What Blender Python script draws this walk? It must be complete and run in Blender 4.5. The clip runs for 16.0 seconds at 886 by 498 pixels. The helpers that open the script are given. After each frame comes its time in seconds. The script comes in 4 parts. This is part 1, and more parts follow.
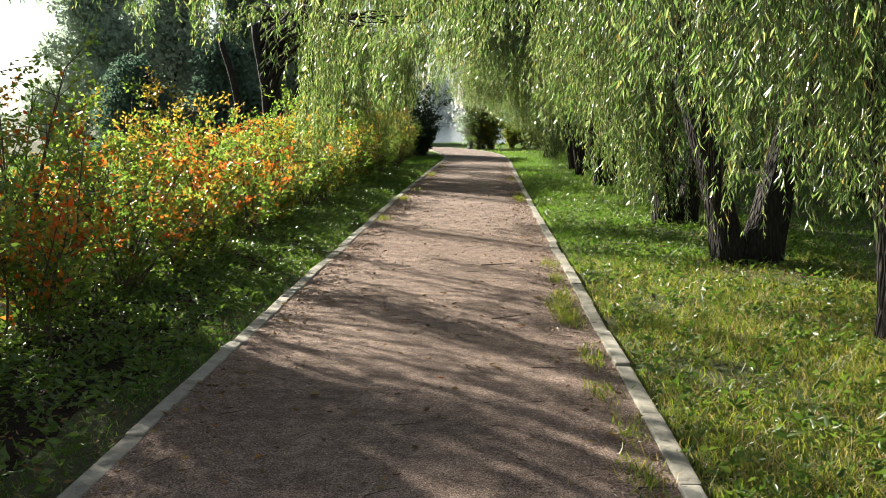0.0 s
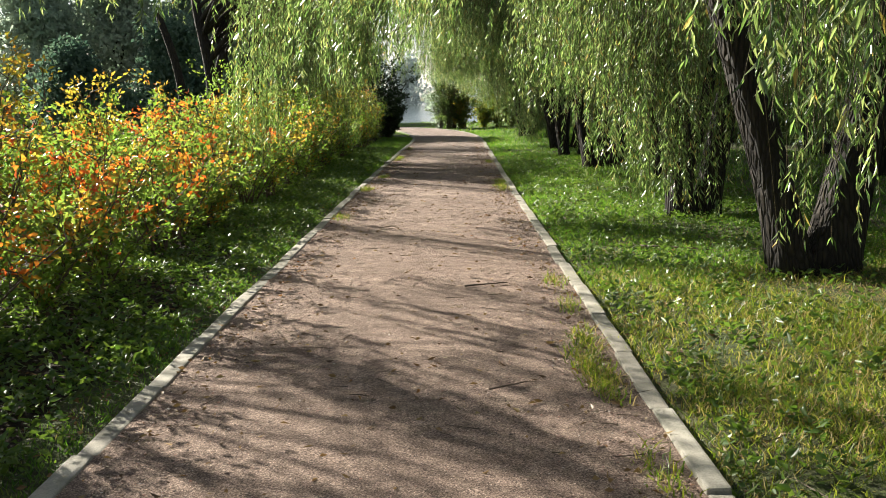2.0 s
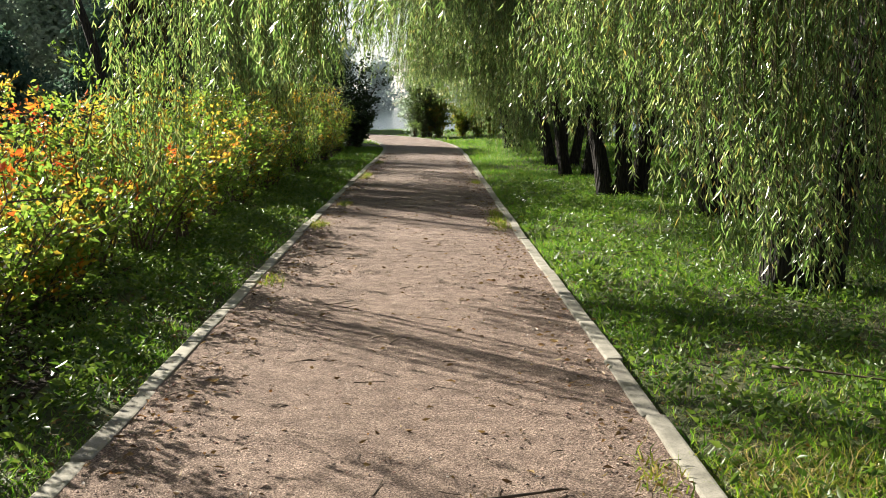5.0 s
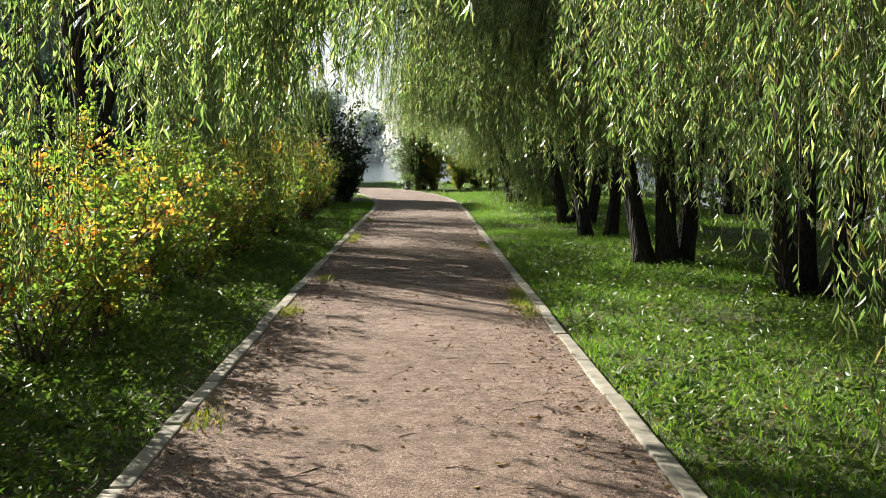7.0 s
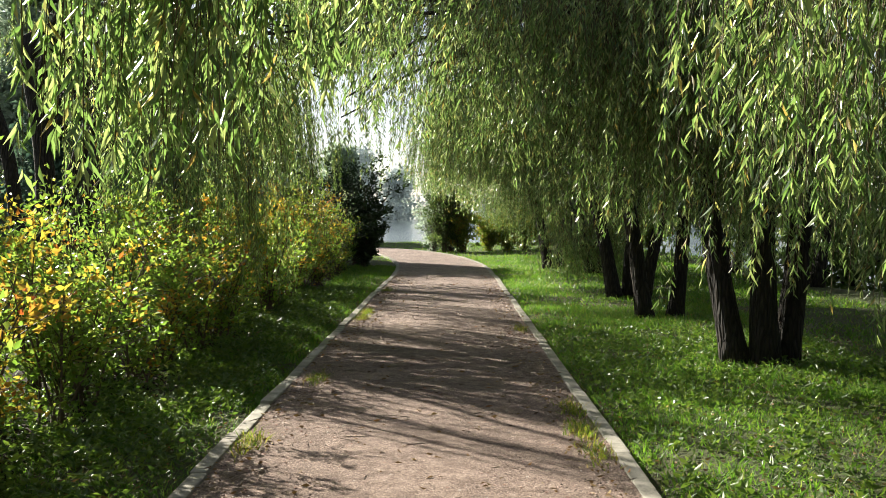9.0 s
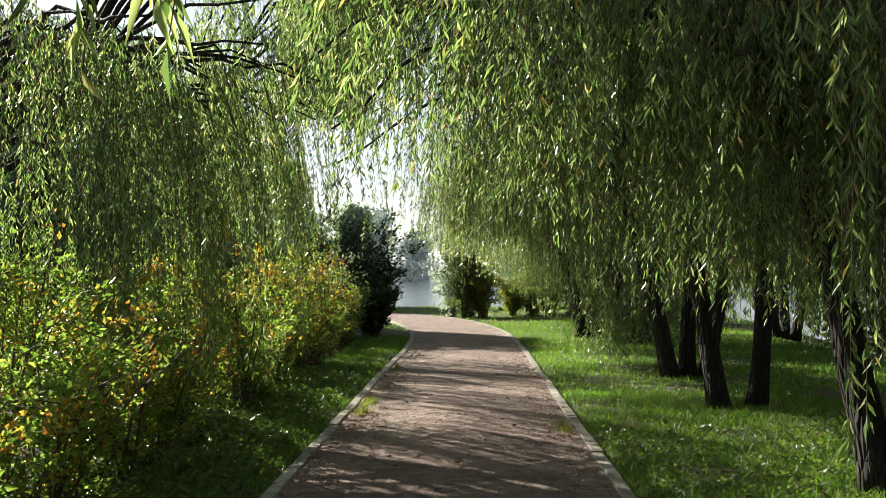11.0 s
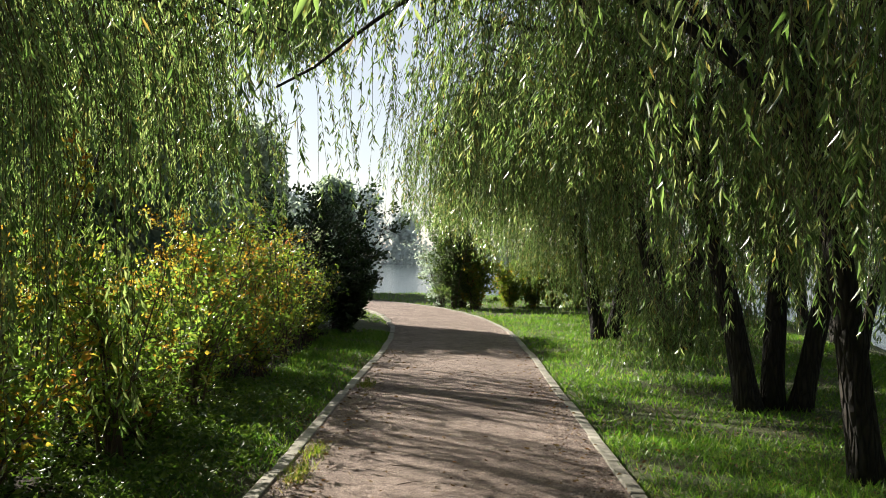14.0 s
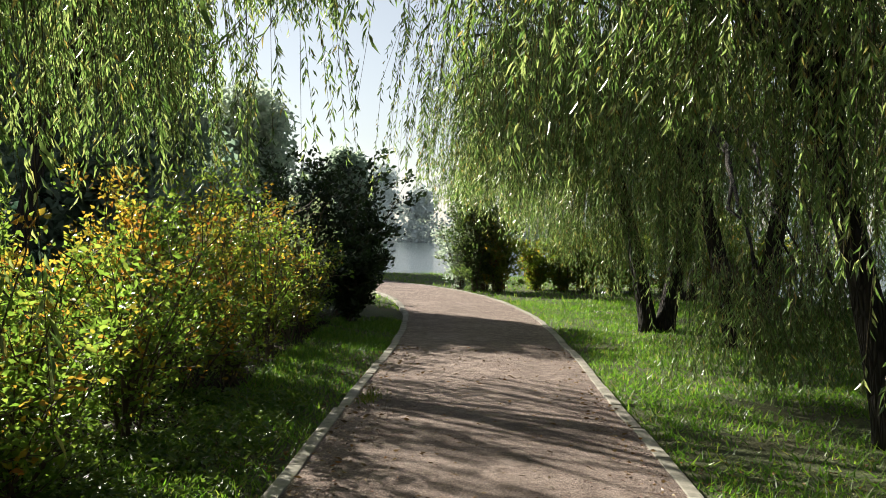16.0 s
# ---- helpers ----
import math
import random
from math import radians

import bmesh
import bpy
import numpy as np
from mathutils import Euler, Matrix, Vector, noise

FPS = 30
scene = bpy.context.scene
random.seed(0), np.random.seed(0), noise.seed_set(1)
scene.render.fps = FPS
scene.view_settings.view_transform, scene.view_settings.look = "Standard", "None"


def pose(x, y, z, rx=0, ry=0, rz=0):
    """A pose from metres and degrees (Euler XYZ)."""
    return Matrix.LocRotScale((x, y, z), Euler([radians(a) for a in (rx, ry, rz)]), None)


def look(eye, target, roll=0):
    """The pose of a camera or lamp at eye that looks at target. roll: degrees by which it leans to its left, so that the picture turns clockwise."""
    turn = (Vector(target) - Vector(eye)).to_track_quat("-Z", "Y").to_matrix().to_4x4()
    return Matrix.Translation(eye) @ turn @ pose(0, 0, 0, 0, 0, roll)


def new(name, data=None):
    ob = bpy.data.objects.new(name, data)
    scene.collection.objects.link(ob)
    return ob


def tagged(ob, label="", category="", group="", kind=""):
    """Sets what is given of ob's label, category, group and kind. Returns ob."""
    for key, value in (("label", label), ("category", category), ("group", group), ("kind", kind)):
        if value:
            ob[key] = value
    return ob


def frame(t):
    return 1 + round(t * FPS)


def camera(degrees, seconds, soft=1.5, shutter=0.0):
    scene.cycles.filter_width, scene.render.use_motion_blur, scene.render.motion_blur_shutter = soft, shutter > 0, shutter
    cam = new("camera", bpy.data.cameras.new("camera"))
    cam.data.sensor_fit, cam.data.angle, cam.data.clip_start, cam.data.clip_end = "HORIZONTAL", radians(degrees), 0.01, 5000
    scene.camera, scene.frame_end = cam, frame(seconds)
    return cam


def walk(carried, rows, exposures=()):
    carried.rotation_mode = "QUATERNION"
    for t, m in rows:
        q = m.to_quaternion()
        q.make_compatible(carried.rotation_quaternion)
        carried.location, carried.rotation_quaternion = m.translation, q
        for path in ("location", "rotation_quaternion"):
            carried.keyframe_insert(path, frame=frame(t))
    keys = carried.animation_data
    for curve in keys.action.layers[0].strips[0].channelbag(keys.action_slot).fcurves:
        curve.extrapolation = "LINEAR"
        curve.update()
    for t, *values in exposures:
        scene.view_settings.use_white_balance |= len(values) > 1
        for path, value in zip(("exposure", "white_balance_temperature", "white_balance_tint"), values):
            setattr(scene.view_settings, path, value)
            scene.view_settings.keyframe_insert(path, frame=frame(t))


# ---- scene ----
cam = camera(48.9, 16.0, 0.6)
METRES, EYE, TILT, LEAN, TURN = 21.4, 1.565, 0.0, 1.9, 1.9
ROWS = [
    (0.0, 0.0, 0.0, 0.0, 0.3, -7.79, -2.23),
    (0.5, 0.0012, 0.0292, 0.0003, 0.19, -7.97, -2.73),
    (1.0, 0.0009, 0.0583, -0.0011, -1.36, -7.92, -2.67),
    (1.5, 0.0006, 0.0886, -0.0022, -2.05, -8.57, -2.48),
    (2.0, 0.0004, 0.1187, -0.0026, -1.57, -8.94, -0.79),
    (2.5, -0.0007, 0.1498, -0.0025, -3.05, -8.68, -0.57),
    (3.0, -0.0002, 0.1816, -0.0028, -2.22, -8.73, -1.6),
    (5.5, 0.0, 0.337, -0.0026, -3.84, -8.48, -2.04),
    (6.0, -0.0008, 0.3677, -0.0026, -4.4, -7.37, -2.26),
    (6.5, 0.0003, 0.4005, -0.003, -2.95, -6.8, -1.34),
    (7.0, 0.0011, 0.4322, -0.0029, -3.69, -5.65, -1.47),
    (7.5, 0.0038, 0.4644, -0.0025, -4.39, -4.33, -1.72),
    (8.0, 0.0062, 0.4978, -0.002, -4.41, -2.79, -1.97),
    (8.5, 0.0073, 0.5298, -0.0016, -4.33, -1.92, -1.56),
    (9.0, 0.0089, 0.5618, -0.0015, -2.0, -2.29, -2.07),
    (9.5, 0.0092, 0.5938, -0.0005, -2.42, -2.23, -2.1),
    (10.0, 0.0119, 0.6259, 0.0009, -1.5, -0.13, -1.56),
    (12.5, 0.0161, 0.7789, -0.0001, -0.66, 1.63, -1.37),
    (13.0, 0.0152, 0.8108, 0.0, -1.82, -0.35, -1.19),
    (13.5, 0.0158, 0.8431, 0.0007, -0.41, -0.87, -3.19),
    (14.0, 0.0157, 0.875, -0.0001, -1.58, 0.31, -2.77),
    (14.5, 0.0164, 0.9054, -0.0013, -1.25, 0.26, -1.71),
    (15.0, 0.0157, 0.9359, -0.0026, -0.43, -1.05, -1.15),
    (15.5, 0.0148, 0.9664, -0.0016, -1.6, -1.37, -2.84),
    (16.0, 0.0147, 0.9991, -0.0016, -0.64, -1.03, -3.16),
]
walk(cam, [(t, pose(0, 0, EYE, TILT, LEAN, TURN) @ pose(METRES * x, METRES * y, METRES * z, 90 + pitch, roll, yaw)) for t, x, y, z, yaw, pitch, roll in ROWS],
     [(0.0, 1.52), (6.0, 1.42), (8.0, 1.48), (10.0, 1.62), (12.5, 1.34), (14.5, 1.34), (16.0, 1.28)])


# ---- world, sun ----
SUN_AZ, SUN_EL = (-0.72, 0.694), 29.5          # towards the sun on the plan; its height in degrees
world = bpy.data.worlds.new("world")
scene.world = world
world.use_nodes = True
wn = world.node_tree
sky = wn.nodes.new("ShaderNodeTexSky")
sky.sky_type, sky.sun_disc = "NISHITA", False
sky.sun_elevation = radians(SUN_EL)
sky.sun_rotation = math.atan2(SUN_AZ[0], SUN_AZ[1])
sky.dust_density, sky.air_density = 0.5, 1.0
bg = wn.nodes["Background"]
bg.inputs["Strength"].default_value = 0.049
misty = wn.nodes.new("ShaderNodeHueSaturation")      # mist takes most of the blue out of the sky
misty.inputs["Saturation"].default_value = 0.48
wn.links.new(sky.outputs[0], misty.inputs["Color"])
wn.links.new(misty.outputs[0], bg.inputs["Color"])
sun = new("sun", bpy.data.lights.new("sun", "SUN"))
sun.data.energy, sun.data.angle, sun.data.color = 5.0, radians(0.6), (1.0, 0.94, 0.81)
ce = math.cos(radians(SUN_EL))
sun.matrix_world = look((SUN_AZ[0] * ce * 60, SUN_AZ[1] * ce * 60, math.sin(radians(SUN_EL)) * 60), (0, 0, 0))


# ---- materials ----
def node_material(name):
    m = bpy.data.materials.new(name)
    m.use_nodes = True
    nt = m.node_tree
    return m, nt, nt.nodes["Principled BSDF"], nt.nodes["Material Output"]


def ramp(nt, source, stops):
    r = nt.nodes.new("ShaderNodeValToRGB")
    while len(r.color_ramp.elements) < len(stops):
        r.color_ramp.elements.new(0.5)
    for e, (p, c) in zip(r.color_ramp.elements, stops):
        e.position, e.color = p, (*c, 1)
    nt.links.new(source, r.inputs[0])
    return r.outputs[0]


def noise_tex(nt, scale, detail=4.0, rough=0.6):
    tc = nt.nodes.new("ShaderNodeNewGeometry")
    n = nt.nodes.new("ShaderNodeTexNoise")
    n.inputs["Scale"].default_value, n.inputs["Detail"].default_value, n.inputs["Roughness"].default_value = scale, detail, rough
    nt.links.new(tc.outputs["Position"], n.inputs["Vector"])
    return n.outputs["Fac"]


def mix_col(nt, fac, a, b, mode="MIX"):
    n = nt.nodes.new("ShaderNodeMix")
    n.data_type, n.blend_type = "RGBA", mode
    if isinstance(fac, float):
        n.inputs[0].default_value = fac
    else:
        nt.links.new(fac, n.inputs[0])
    for sock, v in ((n.inputs[6], a), (n.inputs[7], b)):
        if isinstance(v, tuple):
            sock.default_value = (*v, 1)
        else:
            nt.links.new(v, sock)
    return n.outputs[2]


def bump(nt, bsdf, height, strength, dist):
    b = nt.nodes.new("ShaderNodeBump")
    b.inputs["Strength"].default_value, b.inputs["Distance"].default_value = strength, dist
    nt.links.new(height, b.inputs["Height"])
    nt.links.new(b.outputs[0], bsdf.inputs["Normal"])


def leaf_material(name, stops, through_stops, share=0.45, rough=0.42, big=0.6, clump=0.0):
    """Leaves: each blade takes its own hue; light passes through them."""
    m, nt, b, out = node_material(name)
    geo = nt.nodes.new("ShaderNodeNewGeometry")
    pick = geo.outputs["Random Per Island"]
    if clump:                                   # whole sprays turn together
        ma = nt.nodes.new("ShaderNodeMath")
        ma.operation, ma.inputs[1].default_value = "MULTIPLY", 1 - clump
        nt.links.new(pick, ma.inputs[0])
        mr = nt.nodes.new("ShaderNodeMapRange")
        mr.inputs["From Min"].default_value, mr.inputs["From Max"].default_value = 0.36, 0.66
        mr.inputs["To Max"].default_value = clump
        nt.links.new(noise_tex(nt, 3.2, 2.0), mr.inputs["Value"])
        ad = nt.nodes.new("ShaderNodeMath")
        nt.links.new(ma.outputs[0], ad.inputs[0])
        nt.links.new(mr.outputs[0], ad.inputs[1])
        pick = ad.outputs[0]
    col = ramp(nt, pick, stops)
    col2 = ramp(nt, pick, through_stops)
    patch = ramp(nt, noise_tex(nt, big, 2.0), [(0.3, (0.66, 0.76, 0.66)), (0.7, (1.3, 1.12, 0.9))])
    col = mix_col(nt, 1.0, col, patch, "MULTIPLY")
    nt.links.new(col, b.inputs["Base Color"])
    b.inputs["Roughness"].default_value = rough
    tr = nt.nodes.new("ShaderNodeBsdfTranslucent")
    nt.links.new(col2, tr.inputs["Color"])
    mx = nt.nodes.new("ShaderNodeMixShader")
    mx.inputs[0].default_value = share
    nt.links.new(b.outputs[0], mx.inputs[1])
    nt.links.new(tr.outputs[0], mx.inputs[2])
    nt.links.new(mx.outputs[0], out.inputs["Surface"])
    return m


WILLOW = leaf_material("willow_leaf",
                       [(0.0, (0.03, 0.06, 0.03)), (0.5, (0.075, 0.125, 0.062)), (0.93, (0.19, 0.245, 0.145)), (1.0, (0.3, 0.22, 0.06))],
                       [(0.0, (0.13, 0.26, 0.045)), (0.5, (0.32, 0.5, 0.12)), (0.93, (0.6, 0.7, 0.23)), (1.0, (0.6, 0.42, 0.09))], 0.46, 0.28)
WILLOW.node_tree.nodes["Principled BSDF"].inputs["Specular IOR Level"].default_value = 0.75
GRASS = leaf_material("grass_blade",
                      [(0.0, (0.035, 0.075, 0.012)), (0.42, (0.09, 0.135, 0.02)), (0.7, (0.17, 0.185, 0.035)), (0.86, (0.3, 0.235, 0.1)), (1.0, (0.42, 0.32, 0.17))],
                      [(0.0, (0.12, 0.24, 0.015)), (0.42, (0.32, 0.44, 0.03)), (0.7, (0.5, 0.52, 0.06)), (0.86, (0.52, 0.4, 0.14)), (1.0, (0.56, 0.44, 0.2))], 0.45, 0.42, 1.3)
LUSH = leaf_material("lush_grass_blade",
                     [(0.0, (0.035, 0.085, 0.014)), (0.6, (0.07, 0.14, 0.022)), (0.92, (0.12, 0.18, 0.03)), (1.0, (0.22, 0.2, 0.07))],
                     [(0.0, (0.1, 0.28, 0.015)), (0.6, (0.22, 0.46, 0.035)), (0.92, (0.36, 0.54, 0.06)), (1.0, (0.4, 0.36, 0.1))], 0.45, 0.42, 1.3)
WEED = leaf_material("weed_leaf", [(0.0, (0.04, 0.09, 0.02)), (1.0, (0.1, 0.16, 0.035))], [(0.0, (0.1, 0.22, 0.02)), (1.0, (0.25, 0.36, 0.05))], 0.35, 0.4)
HEDGE_GREEN = leaf_material("shrub_leaf_green",
                            [(0.0, (0.04, 0.085, 0.02)), (0.6, (0.09, 0.15, 0.03)), (0.88, (0.16, 0.19, 0.035)), (1.0, (0.3, 0.2, 0.035))],
                            [(0.0, (0.16, 0.32, 0.03)), (0.6, (0.32, 0.5, 0.07)), (0.88, (0.5, 0.56, 0.09)), (1.0, (0.66, 0.42, 0.05))], 0.5, 0.28, 0.6, 0.35)
HEDGE_RED = leaf_material("shrub_leaf_autumn_red",
                          [(0.0, (0.14, 0.16, 0.03)), (0.3, (0.3, 0.17, 0.03)), (0.6, (0.42, 0.09, 0.02)), (1.0, (0.45, 0.05, 0.02))],
                          [(0.0, (0.45, 0.48, 0.05)), (0.3, (0.7, 0.36, 0.04)), (0.6, (0.82, 0.2, 0.03)), (1.0, (0.7, 0.08, 0.03))], 0.56, 0.3, 0.6, 0.4)
HEDGE_MIX = leaf_material("shrub_leaf_autumn_mixed",
                          [(0.0, (0.12, 0.14, 0.03)), (0.4, (0.24, 0.18, 0.035)), (0.75, (0.32, 0.16, 0.03)), (1.0, (0.36, 0.08, 0.03))],
                          [(0.0, (0.42, 0.46, 0.05)), (0.4, (0.62, 0.5, 0.06)), (0.75, (0.7, 0.36, 0.05)), (1.0, (0.72, 0.16, 0.04))], 0.54, 0.3, 0.6, 0.4)
HEDGE_YEL = leaf_material("shrub_leaf_autumn_olive",
                          [(0.0, (0.05, 0.085, 0.022)), (0.66, (0.11, 0.145, 0.032)), (0.84, (0.26, 0.19, 0.03)), (1.0, (0.3, 0.1, 0.03))],
                          [(0.0, (0.2, 0.34, 0.03)), (0.66, (0.38, 0.46, 0.05)), (0.84, (0.68, 0.48, 0.06)), (1.0, (0.6, 0.22, 0.05))], 0.45, 0.38, 0.6, 0.5)
DARKBUSH = leaf_material("dark_bush_leaf", [(0.0, (0.018, 0.035, 0.016)), (1.0, (0.04, 0.065, 0.025))], [(0.0, (0.03, 0.07, 0.02)), (1.0, (0.07, 0.13, 0.03))], 0.25, 0.4)
TREE = leaf_material("tree_leaf", [(0.0, (0.03, 0.06, 0.022)), (1.0, (0.075, 0.11, 0.04))], [(0.0, (0.08, 0.16, 0.03)), (1.0, (0.2, 0.28, 0.07))], 0.35, 0.7, 0.2)
PALE = leaf_material("pale_tree_leaf", [(0.0, (0.11, 0.16, 0.1)), (1.0, (0.22, 0.27, 0.16))], [(0.0, (0.2, 0.3, 0.14)), (1.0, (0.36, 0.42, 0.2))], 0.42, 0.75, 0.15)
# the next three leaf colours have distance haze painted into them
BLUE = leaf_material("haze_blue_leaf", [(0.0, (0.05, 0.1, 0.085)), (1.0, (0.1, 0.16, 0.125))], [(0.0, (0.08, 0.17, 0.11)), (1.0, (0.18, 0.28, 0.17))], 0.35, 0.7, 0.2)
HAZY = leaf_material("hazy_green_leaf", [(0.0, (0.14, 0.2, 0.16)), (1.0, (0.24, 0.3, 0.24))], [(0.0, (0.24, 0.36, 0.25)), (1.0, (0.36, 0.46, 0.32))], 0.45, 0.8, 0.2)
MISTY = leaf_material("haze_grey_leaf", [(0.0, (0.3, 0.38, 0.33)), (1.0, (0.44, 0.5, 0.42))], [(0.0, (0.42, 0.54, 0.42)), (1.0, (0.56, 0.64, 0.5))], 0.5, 0.8, 0.15)
DRY = leaf_material("fallen_leaf", [(0.0, (0.09, 0.05, 0.025)), (0.6, (0.22, 0.13, 0.05)), (0.9, (0.36, 0.27, 0.13)), (1.0, (0.45, 0.16, 0.04))],
                    [(0.0, (0.1, 0.06, 0.03)), (1.0, (0.3, 0.18, 0.06))], 0.2, 0.5)

STRAW = leaf_material("dry_straw", [(0.0, (0.13, 0.08, 0.04)), (0.6, (0.3, 0.22, 0.11)), (1.0, (0.48, 0.38, 0.22))], [(0.0, (0.14, 0.09, 0.04)), (1.0, (0.4, 0.3, 0.14))], 0.3, 0.5)

# mist painted into the base colour of the far trees
HAZE, nt, b, _ = node_material("distant_tree_mist_colour")
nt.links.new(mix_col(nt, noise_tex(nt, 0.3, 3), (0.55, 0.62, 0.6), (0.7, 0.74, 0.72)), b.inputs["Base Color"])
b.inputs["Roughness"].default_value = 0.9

BARK, nt, b, _ = node_material("willow_bark")
tcb = nt.nodes.new("ShaderNodeNewGeometry")
mp = nt.nodes.new("ShaderNodeMapping")
mp.inputs["Scale"].default_value = (1, 1, 0.16)
nt.links.new(tcb.outputs["Position"], mp.inputs["Vector"])
vb = nt.nodes.new("ShaderNodeTexVoronoi")
vb.feature = "DISTANCE_TO_EDGE"
vb.inputs["Scale"].default_value = 26
nt.links.new(mp.outputs[0], vb.inputs["Vector"])
ridge = ramp(nt, vb.outputs["Distance"], [(0.0, (0, 0, 0)), (0.35, (1, 1, 1))])
cb = mix_col(nt, noise_tex(nt, 3, 5), (0.02, 0.015, 0.011), (0.06, 0.046, 0.034))
nt.links.new(mix_col(nt, ridge, (0.012, 0.009, 0.007), cb), b.inputs["Base Color"])
b.inputs["Roughness"].default_value = 0.9
bump(nt, b, ridge, 1.0, 0.03)

TWIG, nt, b, _ = node_material("twig_bark")
nt.links.new(mix_col(nt, noise_tex(nt, 8), (0.06, 0.045, 0.02), (0.14, 0.11, 0.04)), b.inputs["Base Color"])
b.inputs["Roughness"].default_value = 0.7

STEM, nt, b, _ = node_material("shrub_stem_bark")
nt.links.new(mix_col(nt, noise_tex(nt, 14), (0.05, 0.035, 0.025), (0.13, 0.09, 0.06)), b.inputs["Base Color"])
b.inputs["Roughness"].default_value = 0.8

# reddish crushed-stone path
GRAVEL, nt, b, _ = node_material("crushed_stone")
geo = nt.nodes.new("ShaderNodeNewGeometry")
v1 = nt.nodes.new("ShaderNodeTexVoronoi")
v1.inputs["Scale"].default_value = 150
nt.links.new(geo.outputs["Position"], v1.inputs["Vector"])
grit = ramp(nt, v1.outputs["Color"], [(0.0, (0.085, 0.068, 0.06)), (0.45, (0.27, 0.22, 0.192)), (0.85, (0.45, 0.375, 0.33)), (1.0, (0.7, 0.64, 0.58))])
fine = ramp(nt, noise_tex(nt, 160, 3), [(0.36, (0.55, 0.53, 0.53)), (0.64, (1.4, 1.36, 1.33))])
c = mix_col(nt, 1.0, grit, fine, "MULTIPLY")
big = ramp(nt, noise_tex(nt, 0.9, 5), [(0.3, (0.8, 0.78, 0.77)), (0.7, (1.16, 1.14, 1.13))])
c = mix_col(nt, 1.0, c, big, "MULTIPLY")
mid = ramp(nt, noise_tex(nt, 9, 4), [(0.35, (0.72, 0.69, 0.68)), (0.65, (1.17, 1.15, 1.13))])
c = mix_col(nt, 1.0, c, mid, "MULTIPLY")
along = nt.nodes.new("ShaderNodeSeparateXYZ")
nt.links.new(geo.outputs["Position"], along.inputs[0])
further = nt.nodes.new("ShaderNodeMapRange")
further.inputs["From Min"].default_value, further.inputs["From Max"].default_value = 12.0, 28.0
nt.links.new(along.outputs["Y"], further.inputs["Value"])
c = mix_col(nt, 1.0, c, mix_col(nt, further.outputs[0], (1.04, 0.99, 0.95), (1.04, 1.06, 1.1)), "MULTIPLY")   # tint runs from reddish to slightly brighter grey-blue along y
nt.links.new(c, b.inputs["Base Color"])
b.inputs["Roughness"].default_value = 0.93
hmix = nt.nodes.new("ShaderNodeMath")
hmix.operation = "ADD"
nt.links.new(noise_tex(nt, 140, 3), hmix.inputs[0])
nt.links.new(noise_tex(nt, 45, 8, 0.75), hmix.inputs[1])
b.inputs["Specular IOR Level"].default_value = 0.2
bump(nt, b, hmix.outputs[0], 1.0, 0.02)

STONE, nt, b, _ = node_material("loose_stone")
oi = nt.nodes.new("ShaderNodeNewGeometry")
nt.links.new(ramp(nt, oi.outputs["Random Per Island"], [(0, (0.07, 0.05, 0.042)), (0.6, (0.27, 0.19, 0.16)), (0.85, (0.36, 0.2, 0.15)), (1, (0.62, 0.57, 0.52))]), b.inputs["Base Color"])
b.inputs["Roughness"].default_value = 0.85

CONCRETE, nt, b, _ = node_material("weathered_concrete")
oi = nt.nodes.new("ShaderNodeObjectInfo")
tone = ramp(nt, oi.outputs["Random"], [(0, (0.27, 0.252, 0.218)), (1, (0.38, 0.36, 0.315))])
spot = ramp(nt, noise_tex(nt, 7, 6), [(0.35, (0.6, 0.6, 0.55)), (0.6, (1.08, 1.06, 1.02))])
c = mix_col(nt, 1.0, tone, spot, "MULTIPLY")
pore = ramp(nt, noise_tex(nt, 130, 2), [(0.3, (0.7, 0.7, 0.7)), (0.5, (1, 1, 1))])
nt.links.new(mix_col(nt, 1.0, c, pore, "MULTIPLY"), b.inputs["Base Color"])
b.inputs["Roughness"].default_value = 0.88
bump(nt, b, noise_tex(nt, 60, 5), 0.5, 0.006)

SOIL, nt, b, _ = node_material("turf_ground")
turf = ramp(nt, noise_tex(nt, 22, 6, 0.7), [(0.34, (0.02, 0.02, 0.009)), (0.5, (0.055, 0.075, 0.018)), (0.68, (0.13, 0.15, 0.04))])
patchy = ramp(nt, noise_tex(nt, 0.8, 5), [(0.42, (0, 0, 0)), (0.62, (1, 1, 1))])
nt.links.new(mix_col(nt, patchy, turf, mix_col(nt, noise_tex(nt, 45, 6, 0.7), (0.03, 0.026, 0.012), (0.115, 0.118, 0.04))), b.inputs["Base Color"])
b.inputs["Roughness"].default_value = 0.95
bump(nt, b, noise_tex(nt, 40, 6), 1.0, 0.04)

# earth brown, taken darker to carry the hedge's deep shade
EARTH, nt, b, _ = node_material("shade_darkened_earth")
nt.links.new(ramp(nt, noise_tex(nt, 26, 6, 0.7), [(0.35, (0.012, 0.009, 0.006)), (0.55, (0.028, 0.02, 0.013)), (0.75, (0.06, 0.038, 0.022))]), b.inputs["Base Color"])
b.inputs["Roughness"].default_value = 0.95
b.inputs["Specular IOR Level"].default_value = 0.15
bump(nt, b, noise_tex(nt, 30, 6), 1.0, 0.05)

WATER, nt, b, _ = node_material("pond_water")
b.inputs["Base Color"].default_value = (0.05, 0.07, 0.075, 1)
b.inputs["Roughness"].default_value = 0.12
b.inputs["IOR"].default_value = 1.33
bump(nt, b, noise_tex(nt, 3.0, 4), 0.35, 0.08)


# ---- mesh helpers ----
rng = np.random.default_rng(7)


